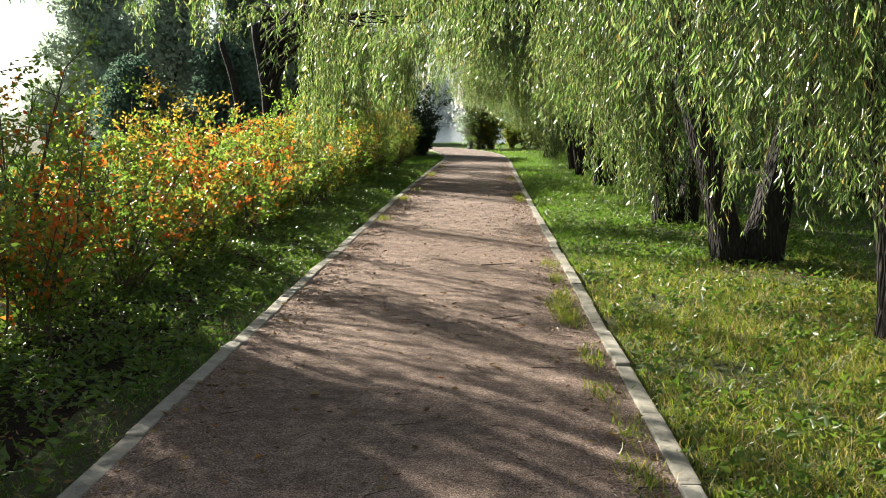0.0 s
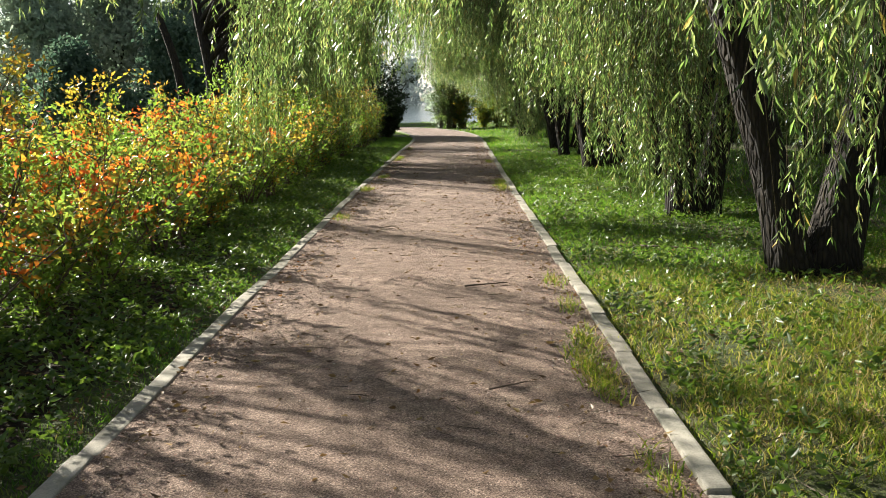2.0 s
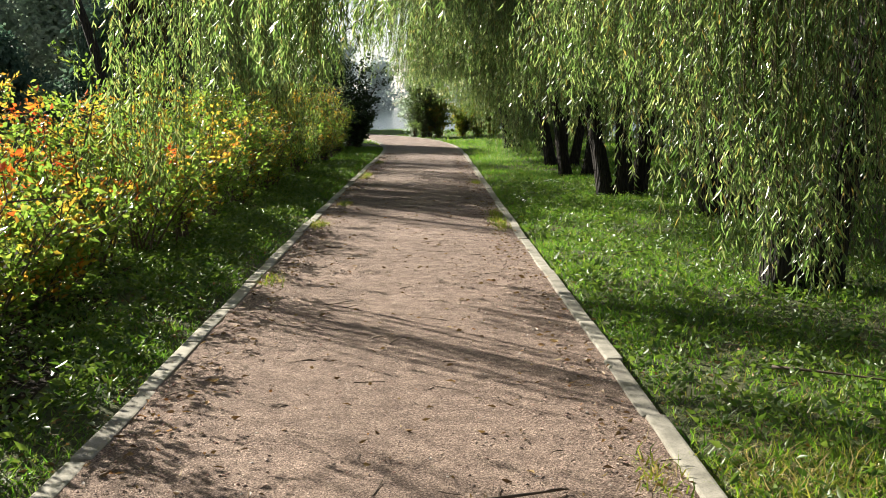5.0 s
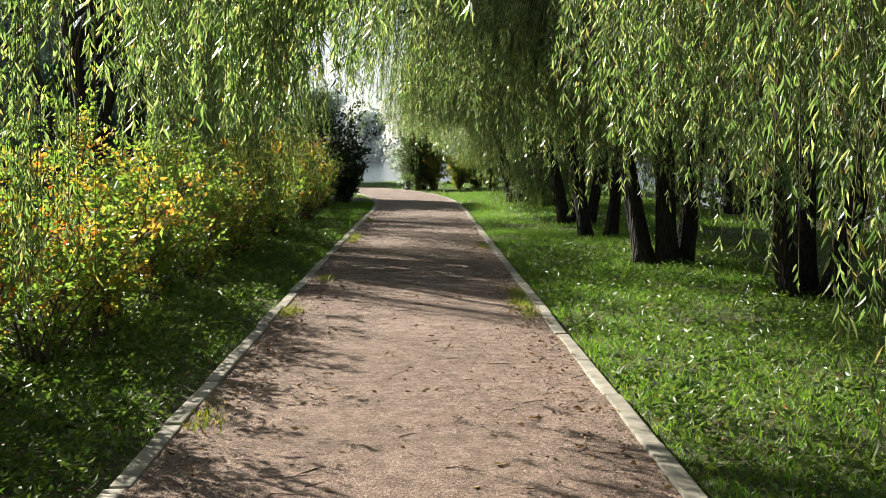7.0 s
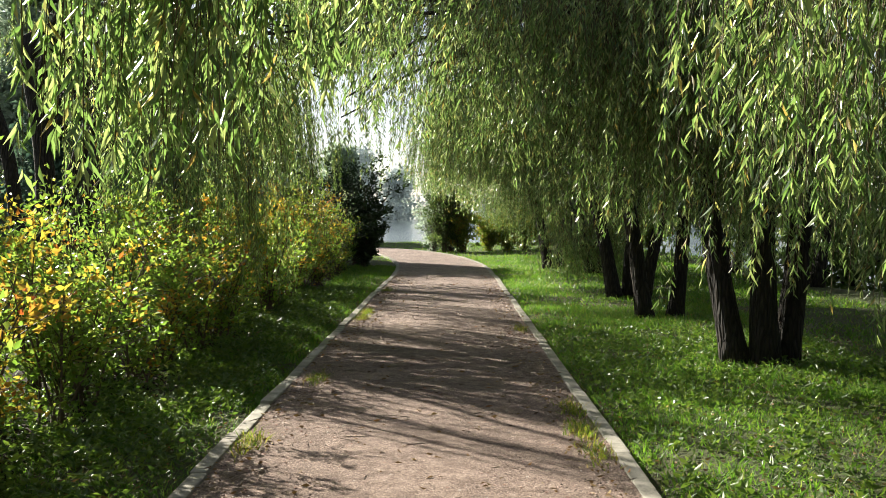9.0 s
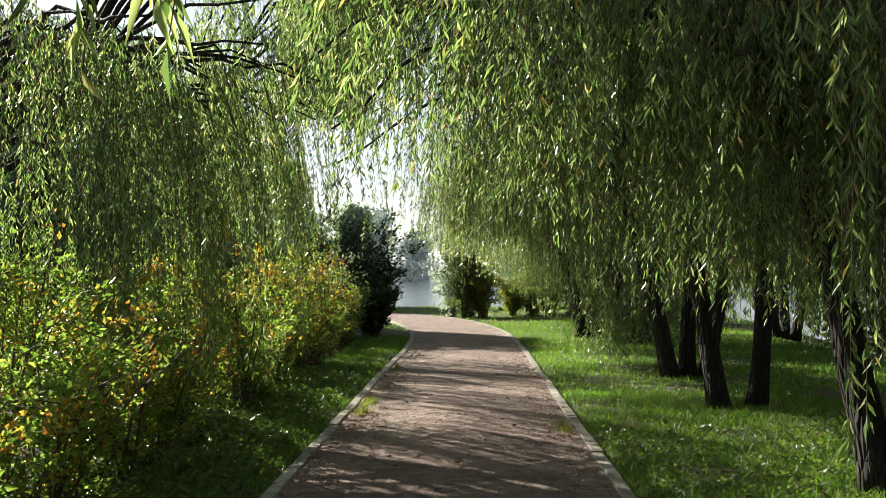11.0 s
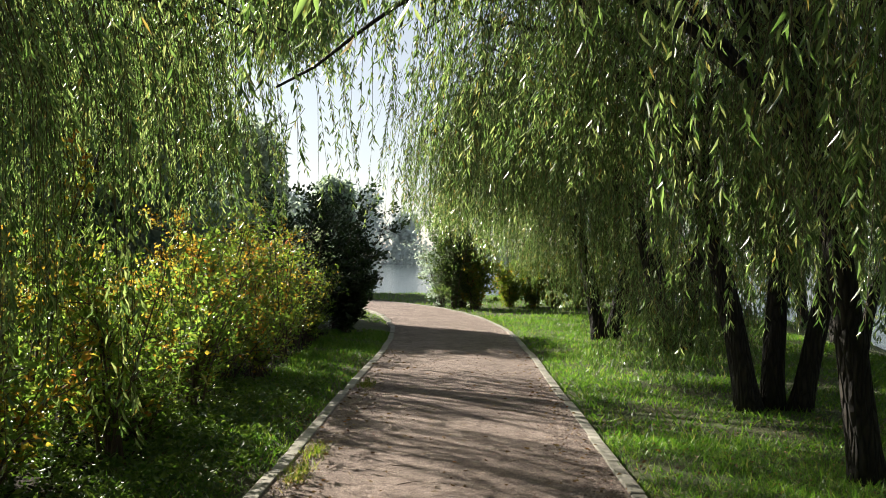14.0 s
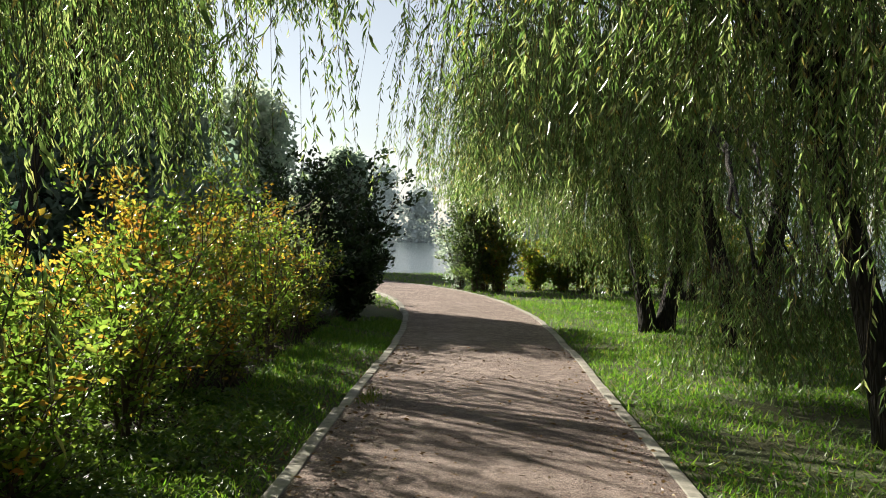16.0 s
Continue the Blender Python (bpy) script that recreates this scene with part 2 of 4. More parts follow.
def mesh_of(name, verts, faces, mats, slots=None, smooth=False):
    me = bpy.data.meshes.new(name)
    me.from_pydata(verts if isinstance(verts, list) else verts.tolist(), [], faces if isinstance(faces, list) else faces.tolist())
    for m in mats:
        me.materials.append(m)
    if slots is not None:
        me.polygons.foreach_set("material_index", np.asarray(slots, dtype=np.int32))
    if smooth:
        me.polygons.foreach_set("use_smooth", np.ones(len(me.polygons), dtype=bool))
    me.update()
    return me


def part(name, me, parent, label=""):
    ob = new(name, me)
    ob.parent = parent
    return tagged(ob, label)


def tube(points, radii, sides=8, lump=0.0):
    """Vertices and faces of a tapering round stem along points."""
    P = np.asarray(points, float)
    n = len(P)
    T = np.gradient(P, axis=0)
    T /= np.linalg.norm(T, axis=1)[:, None] + 1e-9
    ref = np.where(np.abs(T[:, 2:3]) < 0.9, np.array([[0, 0, 1.0]]), np.array([[1.0, 0, 0]]))
    A = np.cross(T, ref)
    A /= np.linalg.norm(A, axis=1)[:, None]
    B = np.cross(T, A)
    ang = np.linspace(0, 2 * math.pi, sides, endpoint=False)
    R = np.asarray(radii, float)[:, None] * np.ones((1, sides))
    if lump:
        ridge = 1 + lump * (np.sin(3 * ang + P[0, 0] * 7) + 0.6 * np.sin(5 * ang + P[0, 1] * 3))[None, :]
        R = R * ridge * (1 + lump * 0.5 * rng.standard_normal((n, sides)))
    V = P[:, None] + R[..., None] * (np.cos(ang)[None, :, None] * A[:, None] + np.sin(ang)[None, :, None] * B[:, None])
    F = [(i * sides + j, i * sides + (j + 1) % sides, (i + 1) * sides + (j + 1) % sides, (i + 1) * sides + j) for i in range(n - 1) for j in range(sides)]
    F.append(tuple(range(sides - 1, -1, -1)))
    F.append(tuple((n - 1) * sides + j for j in range(sides)))
    return V.reshape(-1, 3), F


def bezier(a, b, c, n):
    t = np.linspace(0, 1, n)[:, None]
    return (1 - t) ** 2 * np.asarray(a) + 2 * t * (1 - t) * np.asarray(b) + t ** 2 * np.asarray(c)


def join(chunks):
    V, F, o = [], [], 0
    for v, f in chunks:
        V.append(np.asarray(v))
        F.extend([tuple(i + o for i in q) for q in f])
        o += len(v)
    return np.concatenate(V), F


def leaves(P, D, L, W, fold=0.25, curl=0.15):
    """Pointed leaves of two halves each, from bases P along D, folded at the midrib."""
    n = len(P)
    D = D / (np.linalg.norm(D, axis=1)[:, None] + 1e-9)
    S = np.cross(D, rng.standard_normal((n, 3)))
    S /= np.linalg.norm(S, axis=1)[:, None] + 1e-9
    N = np.cross(S, D)
    L, W = np.broadcast_to(L, n)[:, None], np.broadcast_to(W, n)[:, None]
    tip = P + D * L - N * L * curl
    midp = P + D * L * 0.42
    V = np.stack([P, midp + S * W / 2 + N * W * fold, tip, midp - S * W / 2 + N * W * fold], 1).reshape(-1, 3)
    i = np.arange(n)[:, None] * 4
    F = np.concatenate([i + [0, 1, 2], i + [0, 2, 3]], 0)
    return V, F


def fast_mesh(name, V, F, mat):
    """A mesh of triangles from arrays."""
    me = bpy.data.meshes.new(name)
    me.vertices.add(len(V))
    me.vertices.foreach_set("co", np.ascontiguousarray(V, dtype=np.float32).ravel())
    me.loops.add(len(F) * 3)
    me.loops.foreach_set("vertex_index", np.ascontiguousarray(F, dtype=np.int32).ravel())
    me.polygons.add(len(F))
    me.polygons.foreach_set("loop_start", np.arange(0, len(F) * 3, 3, dtype=np.int32))
    me.materials.append(mat)
    me.update(calc_edges=True)
    return me


def smooth_step(a, b, x):
    t = np.clip((x - a) / (b - a), 0, 1)
    return t * t * (3 - 2 * t)


# ---- the path's line ----
LINE = np.array([(-0.38, -14, 1.24), (-0.38, 4, 1.24), (-0.36, 12, 1.22), (-0.33, 18, 1.20), (-0.27, 24, 1.17), (-0.2, 30, 1.14), (-0.15, 35, 1.1),
                 (-0.32, 39.5, 1.1), (-1.1, 44.3, 1.1), (-2.8, 48.3, 1.1), (-6, 51.2, 1.1), (-12, 52.6, 1.1), (-30, 53, 1.1)])


def spline(P, step):
    out = []
    for i in range(len(P) - 1):
        p0, p1, p2, p3 = P[max(i - 1, 0)], P[i], P[i + 1], P[min(i + 2, len(P) - 1)]
        k = max(int(np.linalg.norm(p2[:2] - p1[:2]) / step), 1)
        for t in np.arange(k) / k:
            out.append(0.5 * ((2 * p1) + (-p0 + p2) * t + (2 * p0 - 5 * p1 + 4 * p2 - p3) * t * t + (-p0 + 3 * p1 - 3 * p2 + p3) * t ** 3))
    out.append(P[-1])
    return np.array(out)


MID = spline(LINE, 0.25)
TAN = np.gradient(MID[:, :2], axis=0)
TAN /= np.linalg.norm(TAN, axis=1)[:, None]
NOR = np.stack([TAN[:, 1], -TAN[:, 0]], 1)     # to the walker's right


def across(x, y):
    """Signed distance from the path's middle over its half width, and metres beyond the edge."""
    p = np.stack([np.ravel(x), np.ravel(y)], 1)
    d = np.full(len(p), 1e9)
    h = np.ones(len(p))
    for m in MID[::2]:
        q = np.hypot(p[:, 0] - m[0], p[:, 1] - m[1])
        near = q < d
        d[near], h[near] = q[near], m[2]
    return (d - h).reshape(np.shape(x))


def shore(x, y):
    """Metres beyond the pond's edge."""
    side = x - 8.5 - np.maximum(0, 30 - y) * 0.9
    ahead = y - 56.5 - np.maximum(0, -3 - x) * 0.9 - np.maximum(0, -9 - x) * 6.0
    return np.maximum(side, ahead) + 0.7 * np.sin(x * 0.35 + 1) + 0.5 * np.sin(y * 0.4)


def ground_z(x, y):
    out = across(x, y)
    z = -0.04 + 0.05 * smooth_step(0.05, 0.35, out) + 0.05 * smooth_step(0.5, 3.0, out)
    z = z + 0.02 * np.sin(x * 1.7 + y * 0.6) * np.cos(y * 1.1 - x * 0.4) * smooth_step(0.3, 1.5, out)
    return z - 1.1 * smooth_step(-2.0, 2.5, shore(x, y))


# ---- ground ----
gx = np.concatenate([-np.geomspace(1500, 14, 14), np.arange(-12, -4.5, 0.5), np.arange(-4.5, 4.5, 0.15), np.arange(4.5, 30, 0.75), np.geomspace(31, 1500, 14)])
gy = np.concatenate([-np.geomspace(1500, 14, 10), np.arange(-12, 58, 0.4), np.arange(58, 70, 1.5), np.geomspace(72, 1500, 14)])
GX, GY = np.meshgrid(gx, gy)
GZ = ground_z(GX, GY)
nx = len(gx)
gf = [(j * nx + i, j * nx + i + 1, (j + 1) * nx + i + 1, (j + 1) * nx + i) for j in range(len(gy) - 1) for i in range(nx - 1)]
ground = new("ground", mesh_of("ground", np.stack([GX, GY, GZ], -1).reshape(-1, 3), gf, [SOIL], smooth=True))
tagged(ground, "park lawn of short green grass with worn bare patches", "ground", kind="structure")

wx, wy = np.linspace(-60, 260, 41), np.linspace(20, 260, 31)
WXX, WYY = np.meshgrid(wx, wy)
wf = [(j * 41 + i, j * 41 + i + 1, (j + 1) * 41 + i + 1, (j + 1) * 41 + i) for j in range(30) for i in range(40)]
water = new("water", mesh_of("water", np.stack([WXX, WYY, np.full_like(WXX, -0.42)], -1).reshape(-1, 3), wf, [WATER]))
tagged(water, "calm pale pond water under morning mist", "water", kind="structure")

# bare earth under the hedge; its darkness and near width also stand for shade
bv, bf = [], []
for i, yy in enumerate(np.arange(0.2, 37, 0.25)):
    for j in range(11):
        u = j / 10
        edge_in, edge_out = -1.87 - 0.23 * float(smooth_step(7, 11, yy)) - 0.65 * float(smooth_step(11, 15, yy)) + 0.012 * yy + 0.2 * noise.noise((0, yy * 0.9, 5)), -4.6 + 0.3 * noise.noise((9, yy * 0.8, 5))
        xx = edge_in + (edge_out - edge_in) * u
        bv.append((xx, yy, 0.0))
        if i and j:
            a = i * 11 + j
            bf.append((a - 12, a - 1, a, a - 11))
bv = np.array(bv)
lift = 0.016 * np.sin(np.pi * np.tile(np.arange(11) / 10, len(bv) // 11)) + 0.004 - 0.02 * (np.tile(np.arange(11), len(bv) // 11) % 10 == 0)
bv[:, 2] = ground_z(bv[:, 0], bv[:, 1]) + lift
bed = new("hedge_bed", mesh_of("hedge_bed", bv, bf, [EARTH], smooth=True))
tagged(bed, "bare earth with leaf litter under the hedge, darkened to suggest shade", "earth", kind="structure")

# path surface with a slight crown and low unevenness
k = 13
pv, pf = [], []
for i, (m, nn) in enumerate(zip(MID, NOR)):
    for j in range(k):
        u = -1 + 2 * j / (k - 1)
        x, y = m[0] + nn[0] * u * (m[2] + 0.02), m[1] + nn[1] * u * (m[2] + 0.02)
        z = 0.012 + 0.014 * (1 - u * u) + 0.008 * noise.noise((x * 1.3, y * 1.3, 3)) + 0.012 * max(0, abs(u) - 0.85) / 0.15 * noise.noise((x * 3, y * 3, 8))
        pv.append((x, y, z))
        if i and j:
            a = i * k + j
            pf.append((a - k - 1, a - k, a, a - 1))
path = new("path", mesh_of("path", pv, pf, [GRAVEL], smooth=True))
tagged(path, "reddish crushed-stone footpath with scattered grit and leaves", "path", kind="structure")


# ---- willows ----
def tip_height(x, y):
    """How far down the hanging twigs reach at a place: a tunnel over the path, lower curtains beside it."""
    right = 2.15 - 0.9 * smooth_step(0.9, 2.0, x) * smooth_step(10.5, 12.5, y) - 0.3 * smooth_step(1.2, 2.2, x) - 0.6 * smooth_step(34.5, 37.5, y) + 0.15 * smooth_step(1.0, 1.6, x) * smooth_step(21, 23, y) * (1 - smooth_step(34, 36, y))
    curtain = smooth_step(19.5, 21.0, y) * (1 - smooth_step(25.5, 28.5, y))
    right -= 0.9 * smooth_step(4.5, 6.0, x)
    left = 2.15 - 0.4 * smooth_step(-0.9, -1.6, x) - 1.3 * curtain * smooth_step(-1.4, -2.1, x) * (1 - smooth_step(-3.1, -3.7, x)) + 0.45 * max(0.0, -2.6 - x) * (1 - 0.3 * curtain)
    return right if x > 0 else left


def strand(root, tip_z, sway):
    """Points of one hanging twig."""
    drop = root[2] - tip_z
    n = max(int(drop / 0.22), 4)
    t = np.linspace(0, 1, n)
    out = np.array([math.cos(sway), math.sin(sway)]) * (0.18 + 0.12 * drop)
    bend = 1 - (1 - t) ** 2
    wob = 0.05 * np.sin(t * 5 + sway * 3)
    return np.stack([root[0] + out[0] * bend + wob, root[1] + out[1] * bend - wob * 0.7, root[2] - drop * t ** 1.15], 1)


def foliage(strands, spacing=0.026, length=0.085, width=0.0145):
    """Leaves and thin twigs of many strands, as two meshes' worth of arrays."""
    LP, LD, TV, TF, o = [], [], [], [], 0
    for s in strands:
        seg = np.diff(s, axis=0)
        ln = np.linalg.norm(seg, axis=1)
        cum = np.concatenate([[0], np.cumsum(ln)])
        m = int(cum[-1] / spacing)
        d = np.sort(rng.uniform(0.05, cum[-1], m))
        p = np.stack([np.interp(d, cum, s[:, q]) for q in range(3)], 1)
        k2 = np.clip(np.searchsorted(cum, d) - 1, 0, len(seg) - 1)
        T = seg[k2] / ln[k2][:, None]
        side = rng.standard_normal((m, 3))
        side -= (side * T).sum(1)[:, None] * T
        side /= np.linalg.norm(side, axis=1)[:, None]
        LP.append(p)
        LD.append(T * 0.75 + side * 0.62 + np.array([0, 0, -0.35]))
        s = s[np.unique(np.linspace(0, len(s) - 1, 3).astype(int))]
        w = np.linspace(0.004, 0.0015, len(s))[:, None]
        TV.append(np.stack([s + w * (1.0, 0, 0), s + w * (-0.5, 0.87, 0), s + w * (-0.5, -0.87, 0)], 1).reshape(-1, 3))
        i = np.arange(len(s) - 1)[:, None] * 3 + o
        for q, r in ((0, 1), (1, 2), (2, 0)):
            TF.append(np.concatenate([i + [q, r, 3 + r], i + [q, 3 + r, 3 + q]], 0))
        o += len(s) * 3
    LP, LD = np.concatenate(LP), np.concatenate(LD)
    n = len(LP)
    V, F = leaves(LP, LD, length * rng.uniform(0.6, 1.25, n), width * rng.uniform(0.8, 1.2, n))
    return (V, F), (np.concatenate(TV), np.concatenate(TF))


def willow(x, y, stems, boughs, label, per_bough=34, spread=0.55, coarse=1.0, limb_r=0.05):
    """A willow: stems as (lean x, lean y, height, base radius, offset x, offset y), boughs as (stem, end x, end y, end z)."""
    z0 = float(ground_z(np.array([x]), np.array([y]))[0]) - 0.06
    tree = new("willow_tree")
    tree.location = (x, y, z0)
    tagged(tree, label, "tree", "willows along the path")
    tops = []
    for lx, ly, h, r, ox, oy in stems:
        n = 14
        t = np.linspace(0, 1, n)
        crook = 0.09 * np.sin(t * 6 + ox * 19 + x) * t
        P = np.stack([ox + lx * t + crook, oy + ly * t ** 1.2 + crook * 0.6, h * t], 1)
        R = 0.88 * r * (1 - 0.4 * t) * (1 + 0.3 * np.exp(-t * 18))
        V, F = tube(P, R, 18, 0.06)
        part("trunk", mesh_of("trunk", V, F, [BARK], smooth=True), tree)
        tops.append((P, R))
    for si, ex, ey, ez, floor in boughs:
        P, R = tops[si]
        k0 = int(rng.integers(8, 14))
        a = P[k0]
        e = np.array([ex - x, ey - y, ez - z0])
        flat = np.hypot(*(e - a)[:2])
        ctl = a * 0.55 + e * 0.45 + np.array([0, 0, 0.5 + 0.16 * flat])
        ctl[2] = max(ctl[2], e[2] + 0.35)
        B = bezier(a, ctl, e, 12) + 0.06 * rng.standard_normal((12, 3)) * np.linspace(0, 1, 12)[:, None]
        B[0] = a
        V, F = tube(B, np.linspace(min(R[k0] * 0.6, limb_r), 0.01, 12), 7, 0.03)
        limb = part("limb", mesh_of("limb", V, F, [BARK], smooth=True), tree)
        ss = []
        shift = rng.uniform(-0.45, 0.6)
        back = 1.0 if floor is not None or ex < x + 0.6 or coarse > 1 else 1.7
        for _ in range(max(int(per_bough / back) // 8, 2)):
            u = rng.uniform(0.3, 1.0) if floor is None else rng.uniform(0.95 if (-2.9 < ex < -1.0 and y < 16) or ez < 1.5 else 0.72, 1.0)
            q = u * 11
            i = min(int(q), 10)
            knot = B[i] + (B[i + 1] - B[i]) * (q - i)
            off = (spread if floor is None else 0.12 if ex < -1.7 and floor < 1 else 0.32) * rng.standard_normal(2) * (0.35 + 0.7 * u)
            knot = knot + np.array([off[0], off[1], -0.1 - 0.25 * abs(off[0] * off[1])])
            wx_, wy_ = float(knot[0] + x), float(knot[1] + y)
            low = (float(tip_height(wx_, wy_)) + shift if floor is None else floor) - z0 + abs(rng.normal(0, 0.4 if floor is None else 0.15))
            if floor is None and wx_ < 0 and wy_ < 20.5:
                low = max(low, 1.68 - z0 + abs(rng.normal(0, 0.3)))
            low = max(low, knot[2] - rng.uniform(2.2, 4.8))
            out = math.atan2(e[1] - a[1], e[0] - a[0]) + rng.normal(0, 0.8 if floor is None else 0.2)
            for _ in range(int(rng.integers(7, 12))):
                root = knot + rng.standard_normal(3) * (0.15, 0.15, 0.06)
                tz = low + abs(rng.normal(0, 0.45 if floor is None else 0.3))
                if root[2] - tz < 0.35:
                    continue
                s = strand(root, tz, out + rng.normal(0, 0.35))
                wxy = s[:, :2] + (x, y)
                if np.any((np.abs(wxy[:, 0] + 0.2) < 0.75) & (wxy[:, 1] < 22.5) & (s[:, 2] + z0 < 2.0)):
                    continue
                ss.append(s)
        if ss:
            grown = 1.35 if -1.7 < ex < -1.0 and y < 16 and floor is not None else back ** 0.6
            (V, F), (TV, TF) = foliage(ss, 0.037 * coarse * back, 0.082 * coarse * grown, 0.0145 * coarse * grown)
            lv = part("leaves", fast_mesh("leaves", V, F, WILLOW), limb, "narrow light green willow leaves")
            tagged(lv, kind="stuff")
            tw = part("twig", fast_mesh("twig", TV, TF, TWIG), limb, "thin hanging olive-brown twigs")
            tagged(tw, kind="stuff")
    return tree


def fan(x, y, count, stems, reach, heights, toward=None):
    """Bough ends all round a tree, and those thrown to places of their own (x, y, z, lowest tip)."""
    out = []
    for i in range(count):
        ang = 2 * math.pi * (i + rng.uniform(0, 0.7)) / count
        r = rng.uniform(*reach)
        ez = rng.uniform(*heights)
        ex = x + r * math.cos(ang)
        out.append((i % stems, ex, y + r * math.sin(ang), min(ez, 4.2) if 0 < x < 5 and ex < x - 0.8 and y < 26 else ez, None))
    for ex, ey, ez, floor in toward or ():
        out.append((0 if ex < x else stems - 1, ex, ey, ez, floor))
    return out


SHORTFORK = [(-0.35, 0.3, 3.6, 0.16, -0.1, 0.0), (0.6, 0.2, 3.8, 0.16, 0.14, 0.05)]
FORK = [(-0.7, 0.2, 3.6, 0.15, -0.1, 0.0), (0.7, 0.4, 3.8, 0.16, 0.12, 0.05)]
SHORT = [(-0.5, 0.2, 2.9, 0.14, -0.1, 0.0), (0.7, 0.3, 3.0, 0.15, 0.12, 0.05)]
TRIO = [(-0.75, -0.3, 3.6, 0.13, -0.14, 0.0), (0.1, 0.7, 3.8, 0.13, 0.05, 0.14), (0.8, -0.2, 3.6, 0.12, 0.18, -0.08)]
RIGHT = [
    (3.0, 6.65, SHORTFORK, "dark willow with two stems beside the path", [(1.4, 4.3, 3.2, 1.45), (1.9, 4.7, 3.2, 1.25), (1.25, 5.1, 3.1, 1.5), (1.8, 5.4, 3.1, 1.15), (2.2, 5.1, 3.1, 1.0), (2.4, 6.3, 3.1, 0.9), (2.1, 7.0, 3.1, 1.1), (1.7, 6.6, 3.1, 1.4), (2.6, 4.9, 3.6, 0.9), (2.55, 5.6, 3.2, 0.75), (1.9, 6.4, 3.2, 1.8), (1.5, 5.8, 3.2, 2.2), (1.4, 7.6, 3.2, 2.1)]),
    (2.76, 10.15, [(-0.95, 0.1, 3.6, 0.19, -0.12, 0.0), (0.85, 0.4, 3.8, 0.23, 0.13, 0.05)], "forked willow with a thick rough dark trunk", [(1.7, 9.0, 3.2, 1.7), (2.2, 8.9, 3.2, 1.5), (2.75, 9.5, 2.8, 0.45), (3.4, 8.8, 3.1, 0.7), (2.0, 9.8, 3.3, 1.7)]),
    (2.8, 14.05, [(-0.55, 0.2, 3.6, 0.19, -0.12, 0.0), (0.7, 0.4, 3.8, 0.18, 0.13, 0.05)], "forked willow with low hanging branches over grass",
     [ (-2.0, 14.5, 3.8, 0.45), (2.0, 12.8, 3.0, 0.35), (1.9, 12.5, 3.1, 0.3), (1.95, 13.1, 3.0, 0.5), (2.2, 12.4, 2.9, 0.2),  (2.0, 13.6, 3.0, 1.4), (-1.35, 15.9, 3.0, 1.6), (-1.1, 16.3, 3.1, 1.65), (-1.6, 15.7, 3.0, 1.6)]),
    (3.6, 18.7, TRIO, "willow with three slanting dark stems", [(2.2, 16.6, 3.0, 0.6), (1.4, 15.6, 3.2, 1.5), (1.3, 14.6, 3.1, 1.5), (1.7, 15.2, 3.0, 1.3), (1.2, 16.2, 3.2, 1.6), (1.9, 17.0, 3.2, 1.2)]),
    (2.85, 21.3, [(-0.75, 0.2, 3.6, 0.14, -0.2, 0.05), (-0.1, -0.1, 3.8, 0.15, 0.04, 0.0), (0.5, 0.3, 3.6, 0.14, 0.25, 0.1)], "willow with three dark stems", [(-1.3, 22.7, 2.75, 2.3), (0.6, 21.0, 3.3, 2.1), (-0.4, 18.8, 3.2, 2.1), (-0.9, 19.6, 3.2, 2.1), (-0.6, 20.4, 3.3, 2.1), (0.8, 19.0, 3.2, 2.1), (1.5, 19.6, 3.2, 1.9), (1.3, 18.2, 3.3, 2.0), (2.0, 21.2, 3.4, 1.9), (2.3, 21.6, 3.4, 1.8), (2.6, 21.0, 3.5, 1.7), (1.8, 22.2, 3.5, 1.9), (2.8, 20.4, 3.6, 1.7), (2.2, 20.2, 3.6, 1.9), (1.4, 21.6, 3.6, 2.1), (3.2, 21.0, 3.3, 1.6), (1.3, 20.2, 3.4, 2.2), (1.6, 20.8, 3.4, 2.0), (2.4, 21.2, 3.0, 1.5), (2.9, 21.3, 3.0, 1.3)]),
    (2.78, 25.4, [(-0.65, -0.3, 3.4, 0.13, -0.16, 0.0), (0.4, 0.3, 3.6, 0.12, 0.25, 0.1)], "willow with slender leaning sunlit stems", [(2.4, 24.7, 3.2, 1.35), (2.9, 24.5, 3.2, 1.25), (3.3, 24.9, 3.2, 1.2), (2.0, 25.0, 3.2, 1.5)]),
    (2.85, 28.4, [(-0.7, 0.2, 3.4, 0.14, -0.12, 0.0), (0.15, 0.3, 3.6, 0.13, 0.12, 0.1), (0.7, -0.2, 3.4, 0.12, 0.35, 0.0)], "willow with three dark leaning stems", [(2.5, 27.6, 3.2, 1.2), (3.0, 27.5, 3.2, 1.1), (2.2, 28.0, 3.2, 1.3)]),
    (3.35, 34.4, FORK, "willow with boughs drooping to the lawn", [(2.5, 30.2, 1.25, 0.1), (2.8, 29.9, 1.2, 0.1), (2.3, 30.6, 1.15, 0.1), (3.1, 30.3, 1.4, 0.15), (2.7, 30.5, 1.3, 0.1), (2.2, 30.0, 1.1, 0.1)]),
    (2.6, 36.5, FORK, "willow by the bend of the path", [(0.9, 39.5, 3.4, 1.3), (1.2, 41.0, 3.6, 1.2), (0.6, 40.2, 4.2, 1.9), (1.9, 36.0, 3.2, 0.6), (2.3, 35.8, 3.2, 0.5), (2.8, 35.6, 3.2, 0.5), (1.5, 36.4, 3.4, 0.9)]),
    (4.6, 43.5, FORK, "willow by the bend of the path", [(1.9, 44.0, 3.4, 1.1), (2.4, 45.2, 3.4, 0.9), (1.5, 45.0, 4.2, 1.6)]),
]
